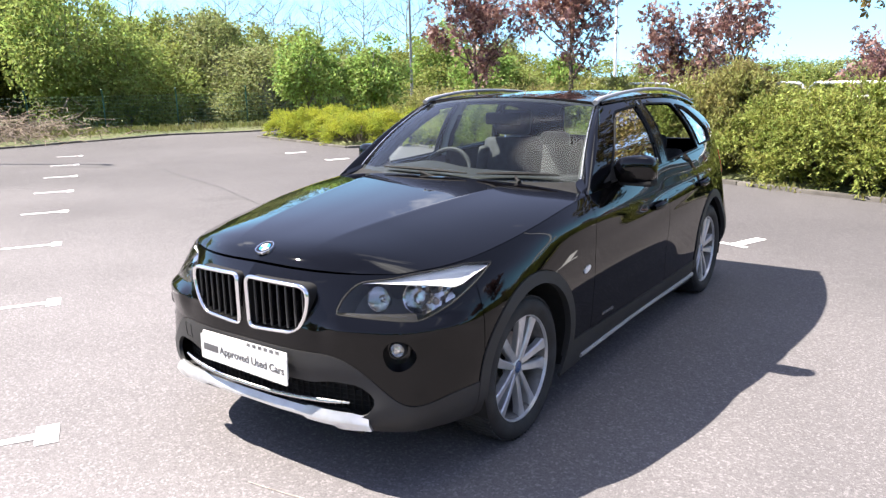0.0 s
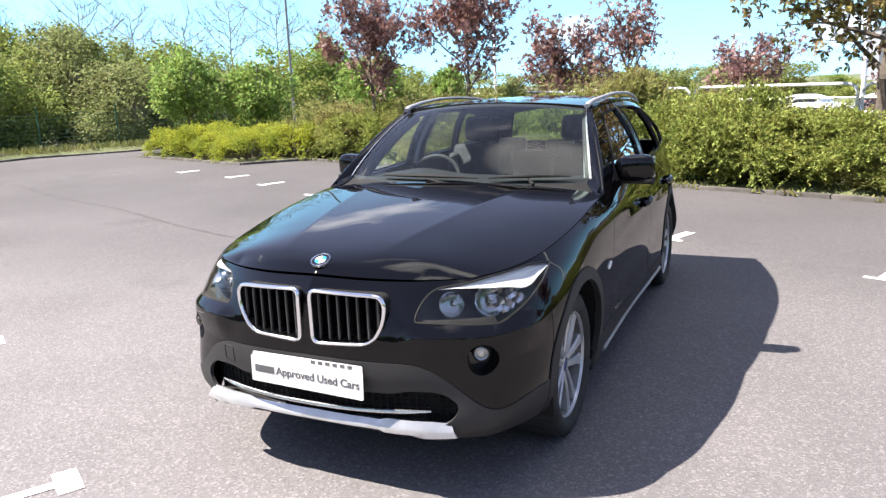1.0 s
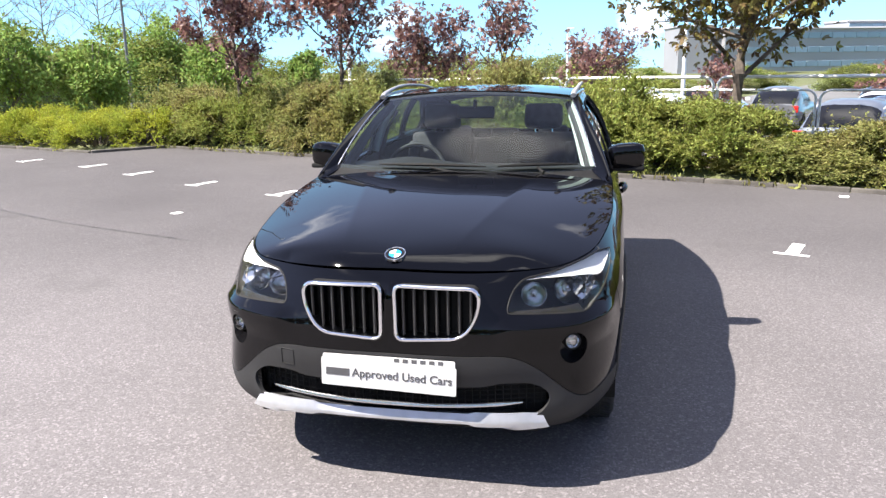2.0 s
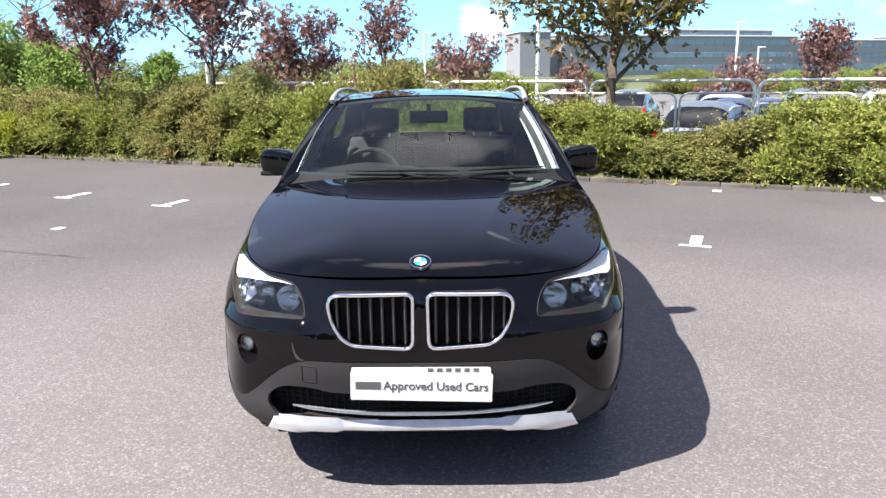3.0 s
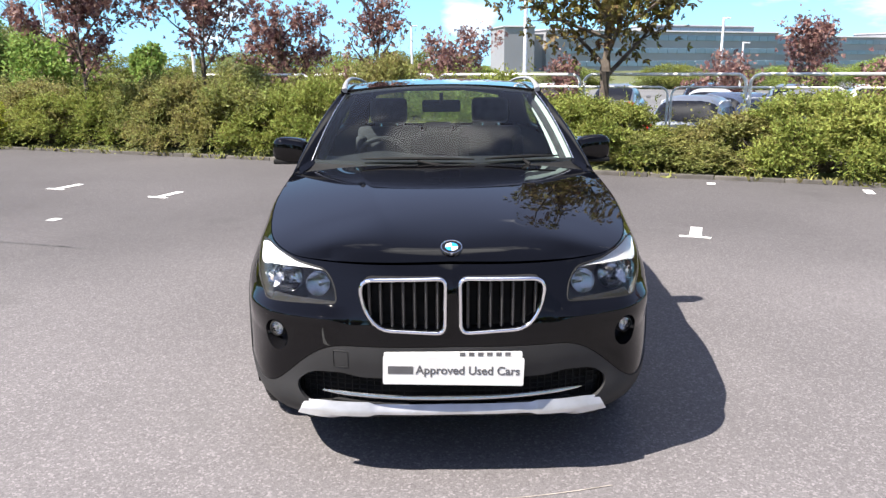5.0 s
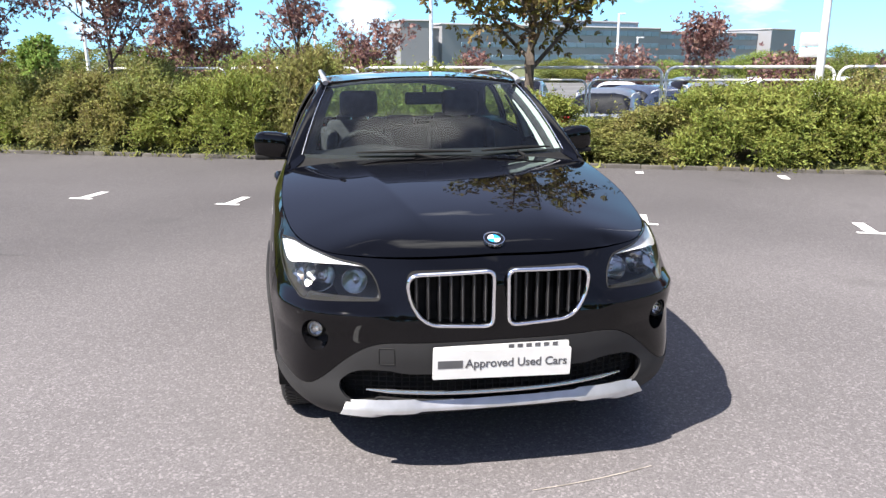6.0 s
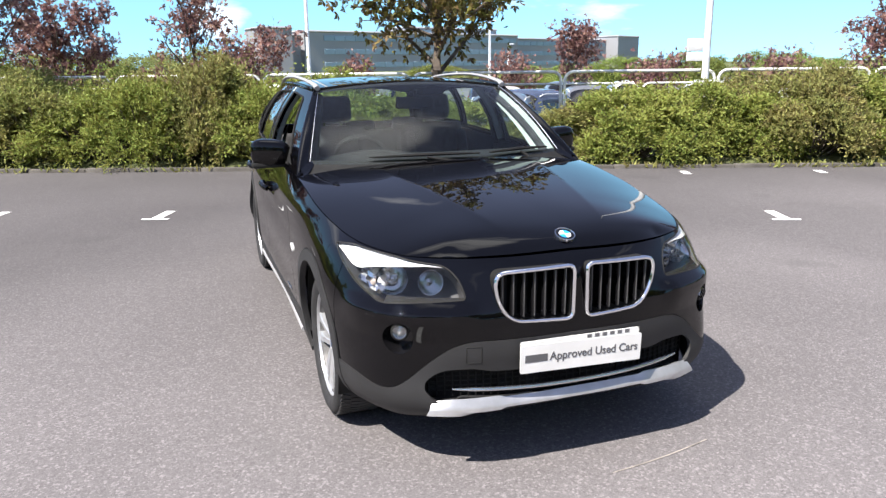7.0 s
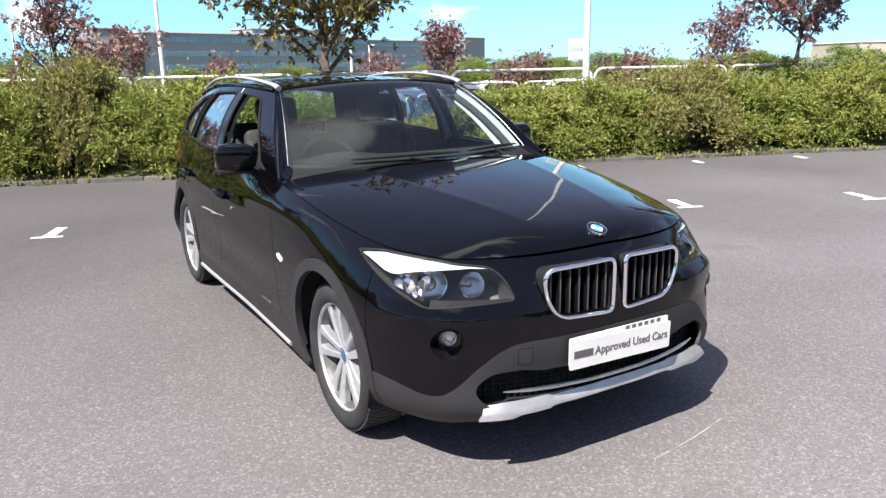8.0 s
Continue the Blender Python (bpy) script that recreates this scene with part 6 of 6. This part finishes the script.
# second row behind, fuller
for i, a in enumerate(np.arange(-13, 33, 1.8)):
    if -1.4 < a < 4.6:
        continue
    hedge_at(a, 2.35, (0, 2, 1)[i % 3], i, (1, 1, (.92 if a < -5 else .90) + .16 * math.sin(a * 3.1)))
# low golden shrubs at the corner of the bed
gold = tagged(shrub("golden_shrub", 1.9, 1.7, .66, 2200, .040, LEAF_YELLOW, per=11, twig=.20, blobs=46, shoots=10), "low golden-green spreading shrub at the bed's edge", "shrub", "low golden shrubs")
firstg = True
for i, (a, d) in enumerate(((-17.6, -.9), (-16.4, -.8), (-15.2, -.7), (-14.0, -.6), (-17.2, .3), (-15.9, .5), (-14.6, .6), (-13.2, .2), (-17.0, 1.6), (-15.2, 1.8))):
    p = kp(a, d)
    m = Matrix.Translation((p.x, p.y, .03)) @ Matrix.Rotation(i * 1.3, 4, "Z")
    if firstg:
        gold.matrix_basis, firstg = m, False
    else:
        copy_thing(gold, m).scale = (1, 1, 1 + .12 * math.sin(i * 2))

# maples
for i, (x, y, h, w, lo, cnt, mat, leaf) in enumerate((
        (-7.0, 12.8, 3.4, 2.0, 1.25, 2200, LEAF_RED, .10), (-4.55, 12.7, 3.5, 1.9, 1.35, 2100, LEAF_RED, .10), (-3.9, 17.6, 3.5, 2.3, 1.0, 2300, LEAF_RED, .11),
        (-1.05, 11.9, 2.75, 1.3, .8, 900, LEAF_RED, .085), (.55, 19.5, 3.0, 2.0, .9, 1500, LEAF_RED, .11), (12.5, 22.3, 3.7, 1.5, 1.3, 1500, LEAF_RED, .12),
        (10.8, 6.7, 4.4, 2.6, 1.5, 4600, LEAF_RED, .11), (4.5, 23.0, 2.2, 1.4, .5, 900, LEAF_RED, .11), (9.5, 21.5, 2.1, 1.7, .5, 1100, LEAF_RED, .11),
        (12.4, 17.4, 2.2, 1.7, .7, 1000, LEAF_RED, .11), (15.0, 15.2, 2.1, 1.7, .7, 1000, LEAF_RED, .11), (17.0, 13.4, 2.8, 1.6, .8, 1100, LEAF_RED, .11))):
    t = tagged(tree("maple_tree", h, w, lo, leaf * 1.0, int(cnt * 1.15), mat, trunk=.055 + .006 * h, limbs=14, seed=20 + i, narrow=1.7, tight=.55), "young maple tree with copper-red spring leaves", "tree", "copper maples")
    place(t, x, y, min(0.0, ground_z(x, y)) if y > 14 else .05)
t = tagged(tree("maple_tree", 4.6, 3.6, 1.25, .125, 4600, LEAF_BRONZE, trunk=.13, limbs=20, seed=5, narrow=1.25, tight=.5), "larger maple tree with bronze-green young leaves", "tree", "copper maples")
place(t, 2.92, 10.15, .05)

for i, (a, h) in enumerate(((12.5, 4.0), (16.2, 4.3), (19.6, 3.8), (23.5, 4.4), (27.2, 4.0), (31, 4.2))):
    t = tagged(tree("maple_tree", h, 2.5, 1.4, .095, 5500, LEAF_RED, trunk=.075, limbs=13, seed=140 + i), "young maple tree with copper-red spring leaves", "tree", "copper maples")
    place(t, kp(a, 1.7).x, kp(a, 1.7).y, .05)

# lime-green round trees behind the golden shrubs
for i, (x, y, h, w) in enumerate(((-15.2, 15.6, 3.2, 2.2), (-13.6, 17.0, 2.9, 2.1), (-16.6, 25.2, 4.5, 2.7), (-11.0, 19.5, 2.4, 2.4), (-8.3, 20.0, 2.5, 1.1))):
    t = tagged(clump_tree("lime_tree", h, w, .25, .115, 7000, LEAF_LIME, 34, 50 + i, .07), "bushy young tree with bright green leaves", "tree", "bright green trees")
    place(t, x, y)

# woodland belt beyond the fence, and an added unseen ring behind the camera
wood = [clump_tree("woodland_tree", 6.6, w, .2, .15, 17000, mat, n, 80 + i, .13)
        for i, (w, n, mat) in enumerate(((5.2, 38, LEAF_WOOD), (4.4, 30, LEAF_WOOD_DARK), (4.8, 44, LEAF_WOOD_PALE), (5.6, 32, LEAF_WOOD_DARK), (4.2, 36, LEAF_WOOD)))]
spots = []
for i, ang in enumerate(np.linspace(171, 118, 17)):
    for row, rr in enumerate((36, 42, 49)):
        r2 = rr + 3 * math.sin(i * 1.7 + row)
        t = radians(ang + row * 1.6)
        spots.append((2.3 + r2 * math.cos(t), -1.9 + r2 * math.sin(t), 1.0 + .09 * math.sin(i * 2.3 + row * 1.4) + .05 * math.sin(i * 5.1) - .62 + .34 * smooth(ang, 120, 156) + .20 * smooth(ang, 146, 155) + .07 * row))
for i, ang in enumerate(np.linspace(116, 92, 7)):
    t = radians(ang)
    spots.append((2.3 + 46 * math.cos(t), -1.9 + 46 * math.sin(t), .42))
# unseen trees added behind the camera so the paintwork reflects something dark
for i, ang in enumerate(np.linspace(180, 372, 46)):
    t = radians(ang)
    spots.append((4 + (40 + 3 * math.sin(i * 2)) * math.cos(t), -4 + (32 + 3 * math.sin(i * 3)) * math.sin(t), 1.25 + .15 * math.sin(i * 1.7)))
for i, ang in enumerate(np.linspace(90, 14, 34)):
    t = radians(ang)
    spots.append((2.3 + (72 + 5 * math.sin(i * 2.4)) * math.cos(t), -1.9 + (72 + 5 * math.sin(i * 1.7)) * math.sin(t), .27 + (.11 if ang < 62 else 0) + .05 * math.sin(i * 1.9)))
firstw = [True] * 5
for i, (x, y, sc) in enumerate(spots):
    k = (i * 3 + i // 4) % 5
    m = Matrix.Translation((x, y, -1.1)) @ Matrix.Rotation(i * 2.1, 4, "Z") @ Matrix.Diagonal((1, 1, sc * 1.32, 1))
    if firstw[k]:
        tagged(wood[k], "dense fresh green woodland tree behind the fence; the ones behind the camera are added unseen", "tree", "woodland belt")
        wood[k].matrix_basis, firstw[k] = m, False
    else:
        copy_thing(wood[k], m).scale = m.to_scale()
bare = tagged(tree("bare_tree", 9.2, 5.0, 3.0, .1, 0, LEAF_WOOD, bark=GREYBARK, trunk=.12, limbs=22, seed=99, skeleton=True), "tall still-leafless grey tree above the wood", "tree", "bare trees")
for i, ang in enumerate(np.linspace(160, 121, 13)):
    t = radians(ang)
    r2 = 52 + 3 * math.sin(i * 3)
    m = Matrix.Translation((2.3 + r2 * math.cos(t), -1.9 + r2 * math.sin(t), -1.2)) @ Matrix.Rotation(i * 1.3, 4, "Z") @ Matrix.Diagonal((1, 1, .92 + .09 * math.sin(i * 2.2), 1))
    if i == 0:
        bare.matrix_basis = m
    else:
        copy_thing(bare, m).scale = m.to_scale()

# weeds and small plants along the kerb
n = 2600
aa, dd = rng.uniform(-13, 24, n), np.abs(rng.normal(0, .10, n)) - .03
clump = np.array([noise.noise((v * 1.3, 3.0, 0)) for v in aa]) > -.05
aa, dd = aa[clump], dd[clump]
base = np.array([[*kp(p, q)[:2], .0] for p, q in zip(aa, dd)])
v, q = leaves(base, np.array([0, 0, 1.0]) + rng.normal(0, .5, (len(base), 3)), .11, width=.3)
tagged(raw("kerb_weeds", v, q, LEAF_HEDGE), "small green weeds growing along the kerb", "weeds", kind="stuff")

# verge: grass blades, brushwood heap
n = 9000
u, w = rng.uniform(0, 1, n), rng.uniform(0, 1, n)
aa, dd = -21.6 - 4.5 * w, -12 + 17 * u
base = np.array([[*kp(p, q)[:2], 0] for p, q in zip(aa, dd)])
base[:, 2] = [ground_z(x, y) for x, y, _ in base]
v, q = leaves(base, np.array([0, 0, 1.0]) + rng.normal(0, .25, (n, 3)), .24, width=.12)
tagged(raw("verge_grass", v, q, GRASS), "rough long grass on the verge", "grass", kind="stuff")
bm = bmesh.new()
heap = Vector((-21.2, 8.7, .05))
for i in range(900):
    c = heap + Vector((rng.normal(0, 1.5), rng.normal(0, 1.0), abs(rng.normal(0, .34)) + .05))
    dv = Vector(rng.normal(0, 1, 3))
    dv.z *= .35
    dv = dv.normalized() * rng.uniform(.25, .8)
    tube(bm, [c - dv * .5, c + Vector(rng.normal(0, .05, 3)), c + dv * .5], [.012, .009, .004], 4, caps=False)
tagged(part("brushwood", bm, DEADWOOD), "heap of grey-brown dead brushwood on the verge", "brushwood", kind="stuff")

# ---- rails, fence, posts ----
def rail_loop(a0, a1, d, top, foot, rad=.024):
    bm = bmesh.new()
    r = .16
    pts = [kp(a0, d, foot)]
    pts += [kp(a0 + r - r * math.cos(t), d, top - r + r * math.sin(t)) for t in np.linspace(0, math.pi / 2, 7)]
    pts += [kp(a1 - r + r * math.sin(t), d, top - r + r * math.cos(t)) for t in np.linspace(0, math.pi / 2, 7)]
    pts += [kp(a1, d, foot)]
    tube(bm, pts, rad, 8, up=KN)
    return part("rail_loop", bm, GALV)


for i in range(-3, 8):
    a0 = -1.05 + 2.77 * i
    tagged(rail_loop(a0 + .035, a0 + 2.735, 2.55, 1.42, -.3, .027), "galvanised tubular guard rail loop behind the hedge", "guard rail", "upper guard rails")
for i in range(-3, 7):
    a0 = .40 + 3.0 * i
    tagged(rail_loop(a0 + .035, a0 + 2.965, 3.75, 1.17, -.8, .021), "galvanised tubular guard rail loop lower down", "guard rail", "lower guard rails")

# green mesh fence below the wood
fence = tagged(empty("fence"), "green coated wire mesh fence with cranked posts", "fence")
f0, f1 = Vector((-29.5, 5.5, -.62)), Vector((-13.5, 25.5, -.62))
fd = (f1 - f0).normalized()
fl_len = (f1 - f0).length
for i in range(int(fl_len / 2.5) + 1):
    p = f0 + fd * 2.5 * i
    bm = bmesh.new()
    tube(bm, [p, p + Vector((0, 0, 1.85)), p + Vector((.16, -.13, 2.08))], .03, 6)
    part("post", bm, GREENSTEEL, fence)
    if i < int(fl_len / 2.5):
        bm = bmesh.new()
        for k in range(14):
            z = .1 + 1.72 * k / 13
            tube(bm, [p + Vector((0, 0, z)), p + fd * 2.5 + Vector((0, 0, z))], .0035, 4, caps=False)
        for k in range(26):
            q = p + fd * .1 * k
            tube(bm, [q + Vector((0, 0, .1)), q + Vector((0, 0, 1.82))], .003, 4, caps=False)
        part("mesh_panel", bm, GREENSTEEL, fence)


def lamp_post(x, y, z, h, r, head=True, lean=(0, 0), lab="tall galvanised lamp post", mat=None):
    top = empty("lamp_post", Matrix.Translation((x, y, z)))
    bm = bmesh.new()
    tube(bm, [(0, 0, 0), (lean[0] * .3, lean[1] * .3, h * .3), (lean[0], lean[1], h)], [r * 1.25, r, r * .7], 12)
    part("pole", bm, mat or GALV, top)
    bm = bmesh.new()
    box(bm, (0, 0, .10), (r * 3.1, r * 3.1, .5), r * .5)
    part("base_box", bm, GALV, top)
    if head:
        bm = bmesh.new()
        box(bm, (lean[0] + .14, lean[1], h), (.36, .16, .07), .02)
        part("lamp_head", bm, GALV, top)
    return tagged(top, lab, "lamp post", "lamp posts")


sign_post = lamp_post(6.95, 8.1, .0, 7.5, .056, True, (.0, .0), "galvanised lamp post with two white sign plates")
for z0, hh, dx in ((1.74, .20, -.17), (1.58, .14, -.12)):
    bm = bmesh.new()
    box(bm, (dx, .09, z0 + hh / 2), (.30 if dx < -.15 else .40, .03, hh), .006)
    part("sign_plate", bm, SIGNWHITE, sign_post)
lamp_post(-15.85, 21.96, -.4, 9.5, .05, lab="tall dark grey lamp post by the bed", mat=POSTGREY)
lamp_post(-16.4, 4.66, .0, 6.0, .06)
lamp_post(4.4, 32.3, -.8, 9.0, .085)
lamp_post(14.9, 36.0, -.8, 4.6, .08)
lamp_post(16.0, 36.0, -.8, 3.4, .06)
lamp_post(-8.2, 24.0, -.8, 5.9, .06)
lamp_post(-.9, 38.0, -.8, 4.4, .07)
lamp_post(-24, 46, -.8, 6.2, .08)

# ---- parked cars beyond the hedge ----
def parked_car(m, paint, lab, estate=True, length=4.5):
    c = empty("parked_car", m)
    hl = length / 2
    bm = bmesh.new()
    rows = []
    for y in np.linspace(-hl, hl, 17):
        k = abs(y) / hl
        w = .88 * (1 - .14 * k ** 5)
        top = .92 - .16 * smooth(-y, hl * .35, hl) - .03 * smooth(y, hl * .7, hl)
        rows.append([bm.verts.new((sx * wx, y * (1 - .02 * (zz < .4)), zz)) for sx, wx, zz in ((-1, w * .93, .25), (-1, w, .5), (-1, w * .98, .75), (-1, w * .86, top), (0, 0, top + .05), (1, w * .86, top), (1, w * .98, .75), (1, w, .5), (1, w * .93, .25))])
    for r0, r1 in zip(rows, rows[1:]):
        for i in range(8):
            bm.faces.new((r0[i], r0[i + 1], r1[i + 1], r1[i]))
    bm.faces.new(rows[0])
    bm.faces.new(rows[-1][::-1])
    bmesh.ops.recalc_face_normals(bm, faces=bm.faces)
    part("body", bm, paint, c, sharp=50)
    y0, y1, y2, y3 = -hl * .44, -hl * .08, hl * (.70 if estate else .45), hl * (.96 if estate else .86)
    roof_z = cubic((y0, y0 * .5 + y1 * .5, y1, (y1 + y2) / 2, y2, y2 * .5 + y3 * .5, y3), (.90, 1.20, 1.41, 1.48, 1.42, 1.22, .90))

    def cabin(y, t, out=0.0):
        """The upper body at the station y, t running from one waistline over the roof to the other."""
        c1, s1 = math.cos(t), max(0.0, math.sin(t))
        rise = s1 ** .5
        z = .88 + (max(roof_z(y), .89) - .88) * rise
        w = (.775 - .10 * smooth(abs(y - (y1 + y2) / 2), hl * .3, hl)) * (1 - .30 * (z - .88))
        x = math.copysign(abs(c1) ** .5, c1) * w
        n = Vector((c1 * .8, 0, s1 + .1))
        e = (roof_z(y + .02) - roof_z(y - .02)) / .04
        n.y = -e * .7 * s1
        return Vector((x, y, z)) + n.normalized() * out

    def grid(name, ys, ts, out, mat, sharp=50):
        bm = bmesh.new()
        vs = [[bm.verts.new(cabin(y, t, out)) for t in ts] for y in ys]
        for r0, r1 in zip(vs, vs[1:]):
            for i in range(len(ts) - 1):
                bm.faces.new((r0[i], r1[i], r1[i + 1], r0[i + 1]))
        bmesh.ops.recalc_face_normals(bm, faces=bm.faces)
        return part(name, bm, mat, c, sharp=sharp)

    grid("roof", np.linspace(y0, y3, 26), np.linspace(0, math.pi, 21), 0.0, paint)
    for lo_t, hi_t in ((.03, .34), (math.pi - .34, math.pi - .03)):
        for ya, yb in ((y1 - .34, y1 + .62), (y1 + .70, y2 - .12)):
            grid("side_window", np.linspace(ya, yb, 7), np.linspace(lo_t, hi_t, 5), .007, BLACKGLOSS)
    grid("windscreen", np.linspace(y0 + .06, y1 - .05, 6), np.linspace(.62, math.pi - .62, 8), .008, BLACKGLOSS)
    grid("rear_window", np.linspace(y2 + .05, y3 - .07, 6), np.linspace(.62, math.pi - .62, 8), .008, BLACKGLOSS)
    for sx in (-1, 1):
        if estate:
            bm = bmesh.new()
            tube(bm, [cabin(y, math.pi / 2 - sx * .95, .035 if 0 < k < 11 else .0) for k, y in enumerate(np.linspace(y1 + .1, y2 - .1, 12))], .014, 6)
            part("roof_rail", bm, GALV, c)
    for sx in (-1, 1):
        bm = bmesh.new()
        box(bm, (sx * .70, hl * .965, .80), (.22, .12, .22), .03)
        part("tail_lamp", bm, REDLAMP, c)
        bm = bmesh.new()
        box(bm, (sx * .62, -hl * .96, .66), (.30, .12, .12), .03)
        part("headlamp", bm, GLASS_LAMP, c)
        bm = bmesh.new()
        box(bm, (sx * .98, y0 + .12, .97), (.17, .10, .12), .04)
        part("door_mirror", bm, paint, c)
        for yy in (-hl * .60, hl * .60):
            bm = bmesh.new()
            lathe(bm, ((.001, .09), (.2, .09), (.22, .1), (.31, .1), (.32, .05), (.32, -.1), (.2, -.1)), pose(sx * .78, yy, .32, 0, 90 * sx, 0), 20)
            part("wheel", bm, RUBBER, c)
    return tagged(c, lab, "car", "cars beyond the hedge")


P_SILVER = material("silver_paint", (0.20, 0.225, 0.27), rough=0.3, metal=0.5, coat=0.6, var=0.04)
P_NAVY = material("slate_blue_paint", (0.045, 0.06, 0.10), rough=0.25, coat=0.8, var=0.08)
P_WHITE = material("white_paint", (0.72, 0.72, 0.72), rough=0.3, coat=0.6, var=0.03)
P_GREY = material("grey_paint", (0.12, 0.125, 0.135), rough=0.3, coat=0.7, var=0.05)
GZ = -.58
yaw_e = math.degrees(math.atan2(KE.y, KE.x))
for x, y, yaw, pt, est, lab in ((6.35, 14.9, 150, P_SILVER, True, "silver-blue estate car parked beyond the hedge"), (8.1, 16.2, 127, P_NAVY, True, "slate blue estate car parked askew beyond the hedge"),
                                (8.2, 19.2, 158, P_WHITE, False, "white hatchback parked beyond the hedge"), (2.6, 19.0, 158, P_WHITE, True, "white estate car parked beyond the hedge"),
                                (13.5, 12.8, 158, P_WHITE, True, "white estate car parked beyond the hedge"), (16.0, 11.5, 158, P_WHITE, False, "white hatchback parked beyond the hedge"),
                                (-4.4, 22.5, 158, P_WHITE, True, "white estate car parked beyond the hedge"), (10.6, 18.4, 158, P_GREY, True, "grey estate car parked beyond the hedge"),
                                (19.5, 9.9, 158, P_GREY, True, "grey estate car parked beyond the hedge")):
    parked_car(pose(x, y, GZ, 0, 0, yaw), pt, lab, est)
ROW = ((P_WHITE, "white"), (P_GREY, "grey"), (P_SILVER, "silver-blue"), (P_WHITE, "white"), (P_NAVY, "slate blue"))
for i, a in enumerate(np.arange(-7.5, 26, 2.75)):
    pt, word = ROW[(i * 3) % 5]
    q = kp(a + .2 * math.sin(i * 2.2), 17.5 + .3 * math.sin(i * 1.7))
    parked_car(pose(q.x, q.y, GZ, 0, 0, 158 + 180 * (i % 3 == 0)), pt, word + (" estate car" if i % 2 else " hatchback") + " in the far row beyond the hedge", i % 2 == 1)

# ---- office building far off ----
office = tagged(empty("office_building"), "long grey office building with bands of blue glazing", "building")


def block(p, q, depth, z0, z1, mat, storeys, name="wing", pane=3.4, inset=(0, 0)):
    """A block whose front runs from p to q, with window bands along the front."""
    p, q = Vector((*p, 0)), Vector((*q, 0))
    d = (q - p).normalized()
    nb = Vector((-d.y, d.x, 0))
    bm = bmesh.new()
    c = [p, q, q + nb * depth, p + nb * depth]
    lo, hi = [bm.verts.new(v + Vector((0, 0, z0))) for v in c], [bm.verts.new(v + Vector((0, 0, z1))) for v in c]
    for i in range(4):
        j = (i + 1) % 4
        bm.faces.new((lo[i], lo[j], hi[j], hi[i]))
    bm.faces.new(hi)
    bmesh.ops.recalc_face_normals(bm, faces=bm.faces)
    w = part(name, bm, mat, office)
    bm = bmesh.new()
    for i in range(4):
        j = (i + 1) % 4
        tube(bm, [c[i] + Vector((0, 0, z1 + .1)), c[j] + Vector((0, 0, z1 + .1))], .35, 4)
    part("parapet", bm, mat, w)
    sh = (z1 - z0) / max(storeys, 1)
    me = None
    length = (q - p).length - inset[0] - inset[1]
    cnt = int(length / pane)
    for k in range(storeys):
        for i in range(cnt):
            if me is None:
                b2 = bmesh.new()
                box(b2, (0, 0, 0), (pane * .975, .3, sh * .40), .04, seg=1)
                ob = part("window", b2, PANE_FAR, w)
                me = ob.data
            else:
                ob = new("window", me)
                ob.parent = w
            cpt = p + d * (inset[0] + pane * (i + .5)) - nb * .05
            ob.matrix_basis = Matrix.Translation((cpt.x, cpt.y, z0 + sh * (k + .55))) @ Matrix.Rotation(math.atan2(d.y, d.x), 4, "Z")
    return w


block((16.2, 196), (24.2, 197.4), 14, -1, 10.2, WALLDARK, 0, "tower")
block((24.6, 203), (27.4, 203.6), 12, -1, 8.6, WALLDARK, 0, "stair_link")
block((28, 202), (104, 232), 18, -1, 9.6, WALLGREY, 3, "wing", inset=(6, 0))
block((62, 222), (98, 236), 10, 9.6, 11.6, WALLGREY, 1, "plant_storey")
block((105, 240), (158, 262), 18, -1, 9.0, WALLGREY, 3, "wing")
block((158, 256), (172, 263), 18, -1, 10.4, WALLDARK, 0, "tower")
block((250, 150), (310, 120), 30, -1, 5.0, material("pale_shed_cladding", (0.44, 0.39, 0.31), rough=0.6, var=0.08, scale=0.05), 0, "shed")
office.matrix_basis = Matrix.Translation((3.6, -1.5, .7))
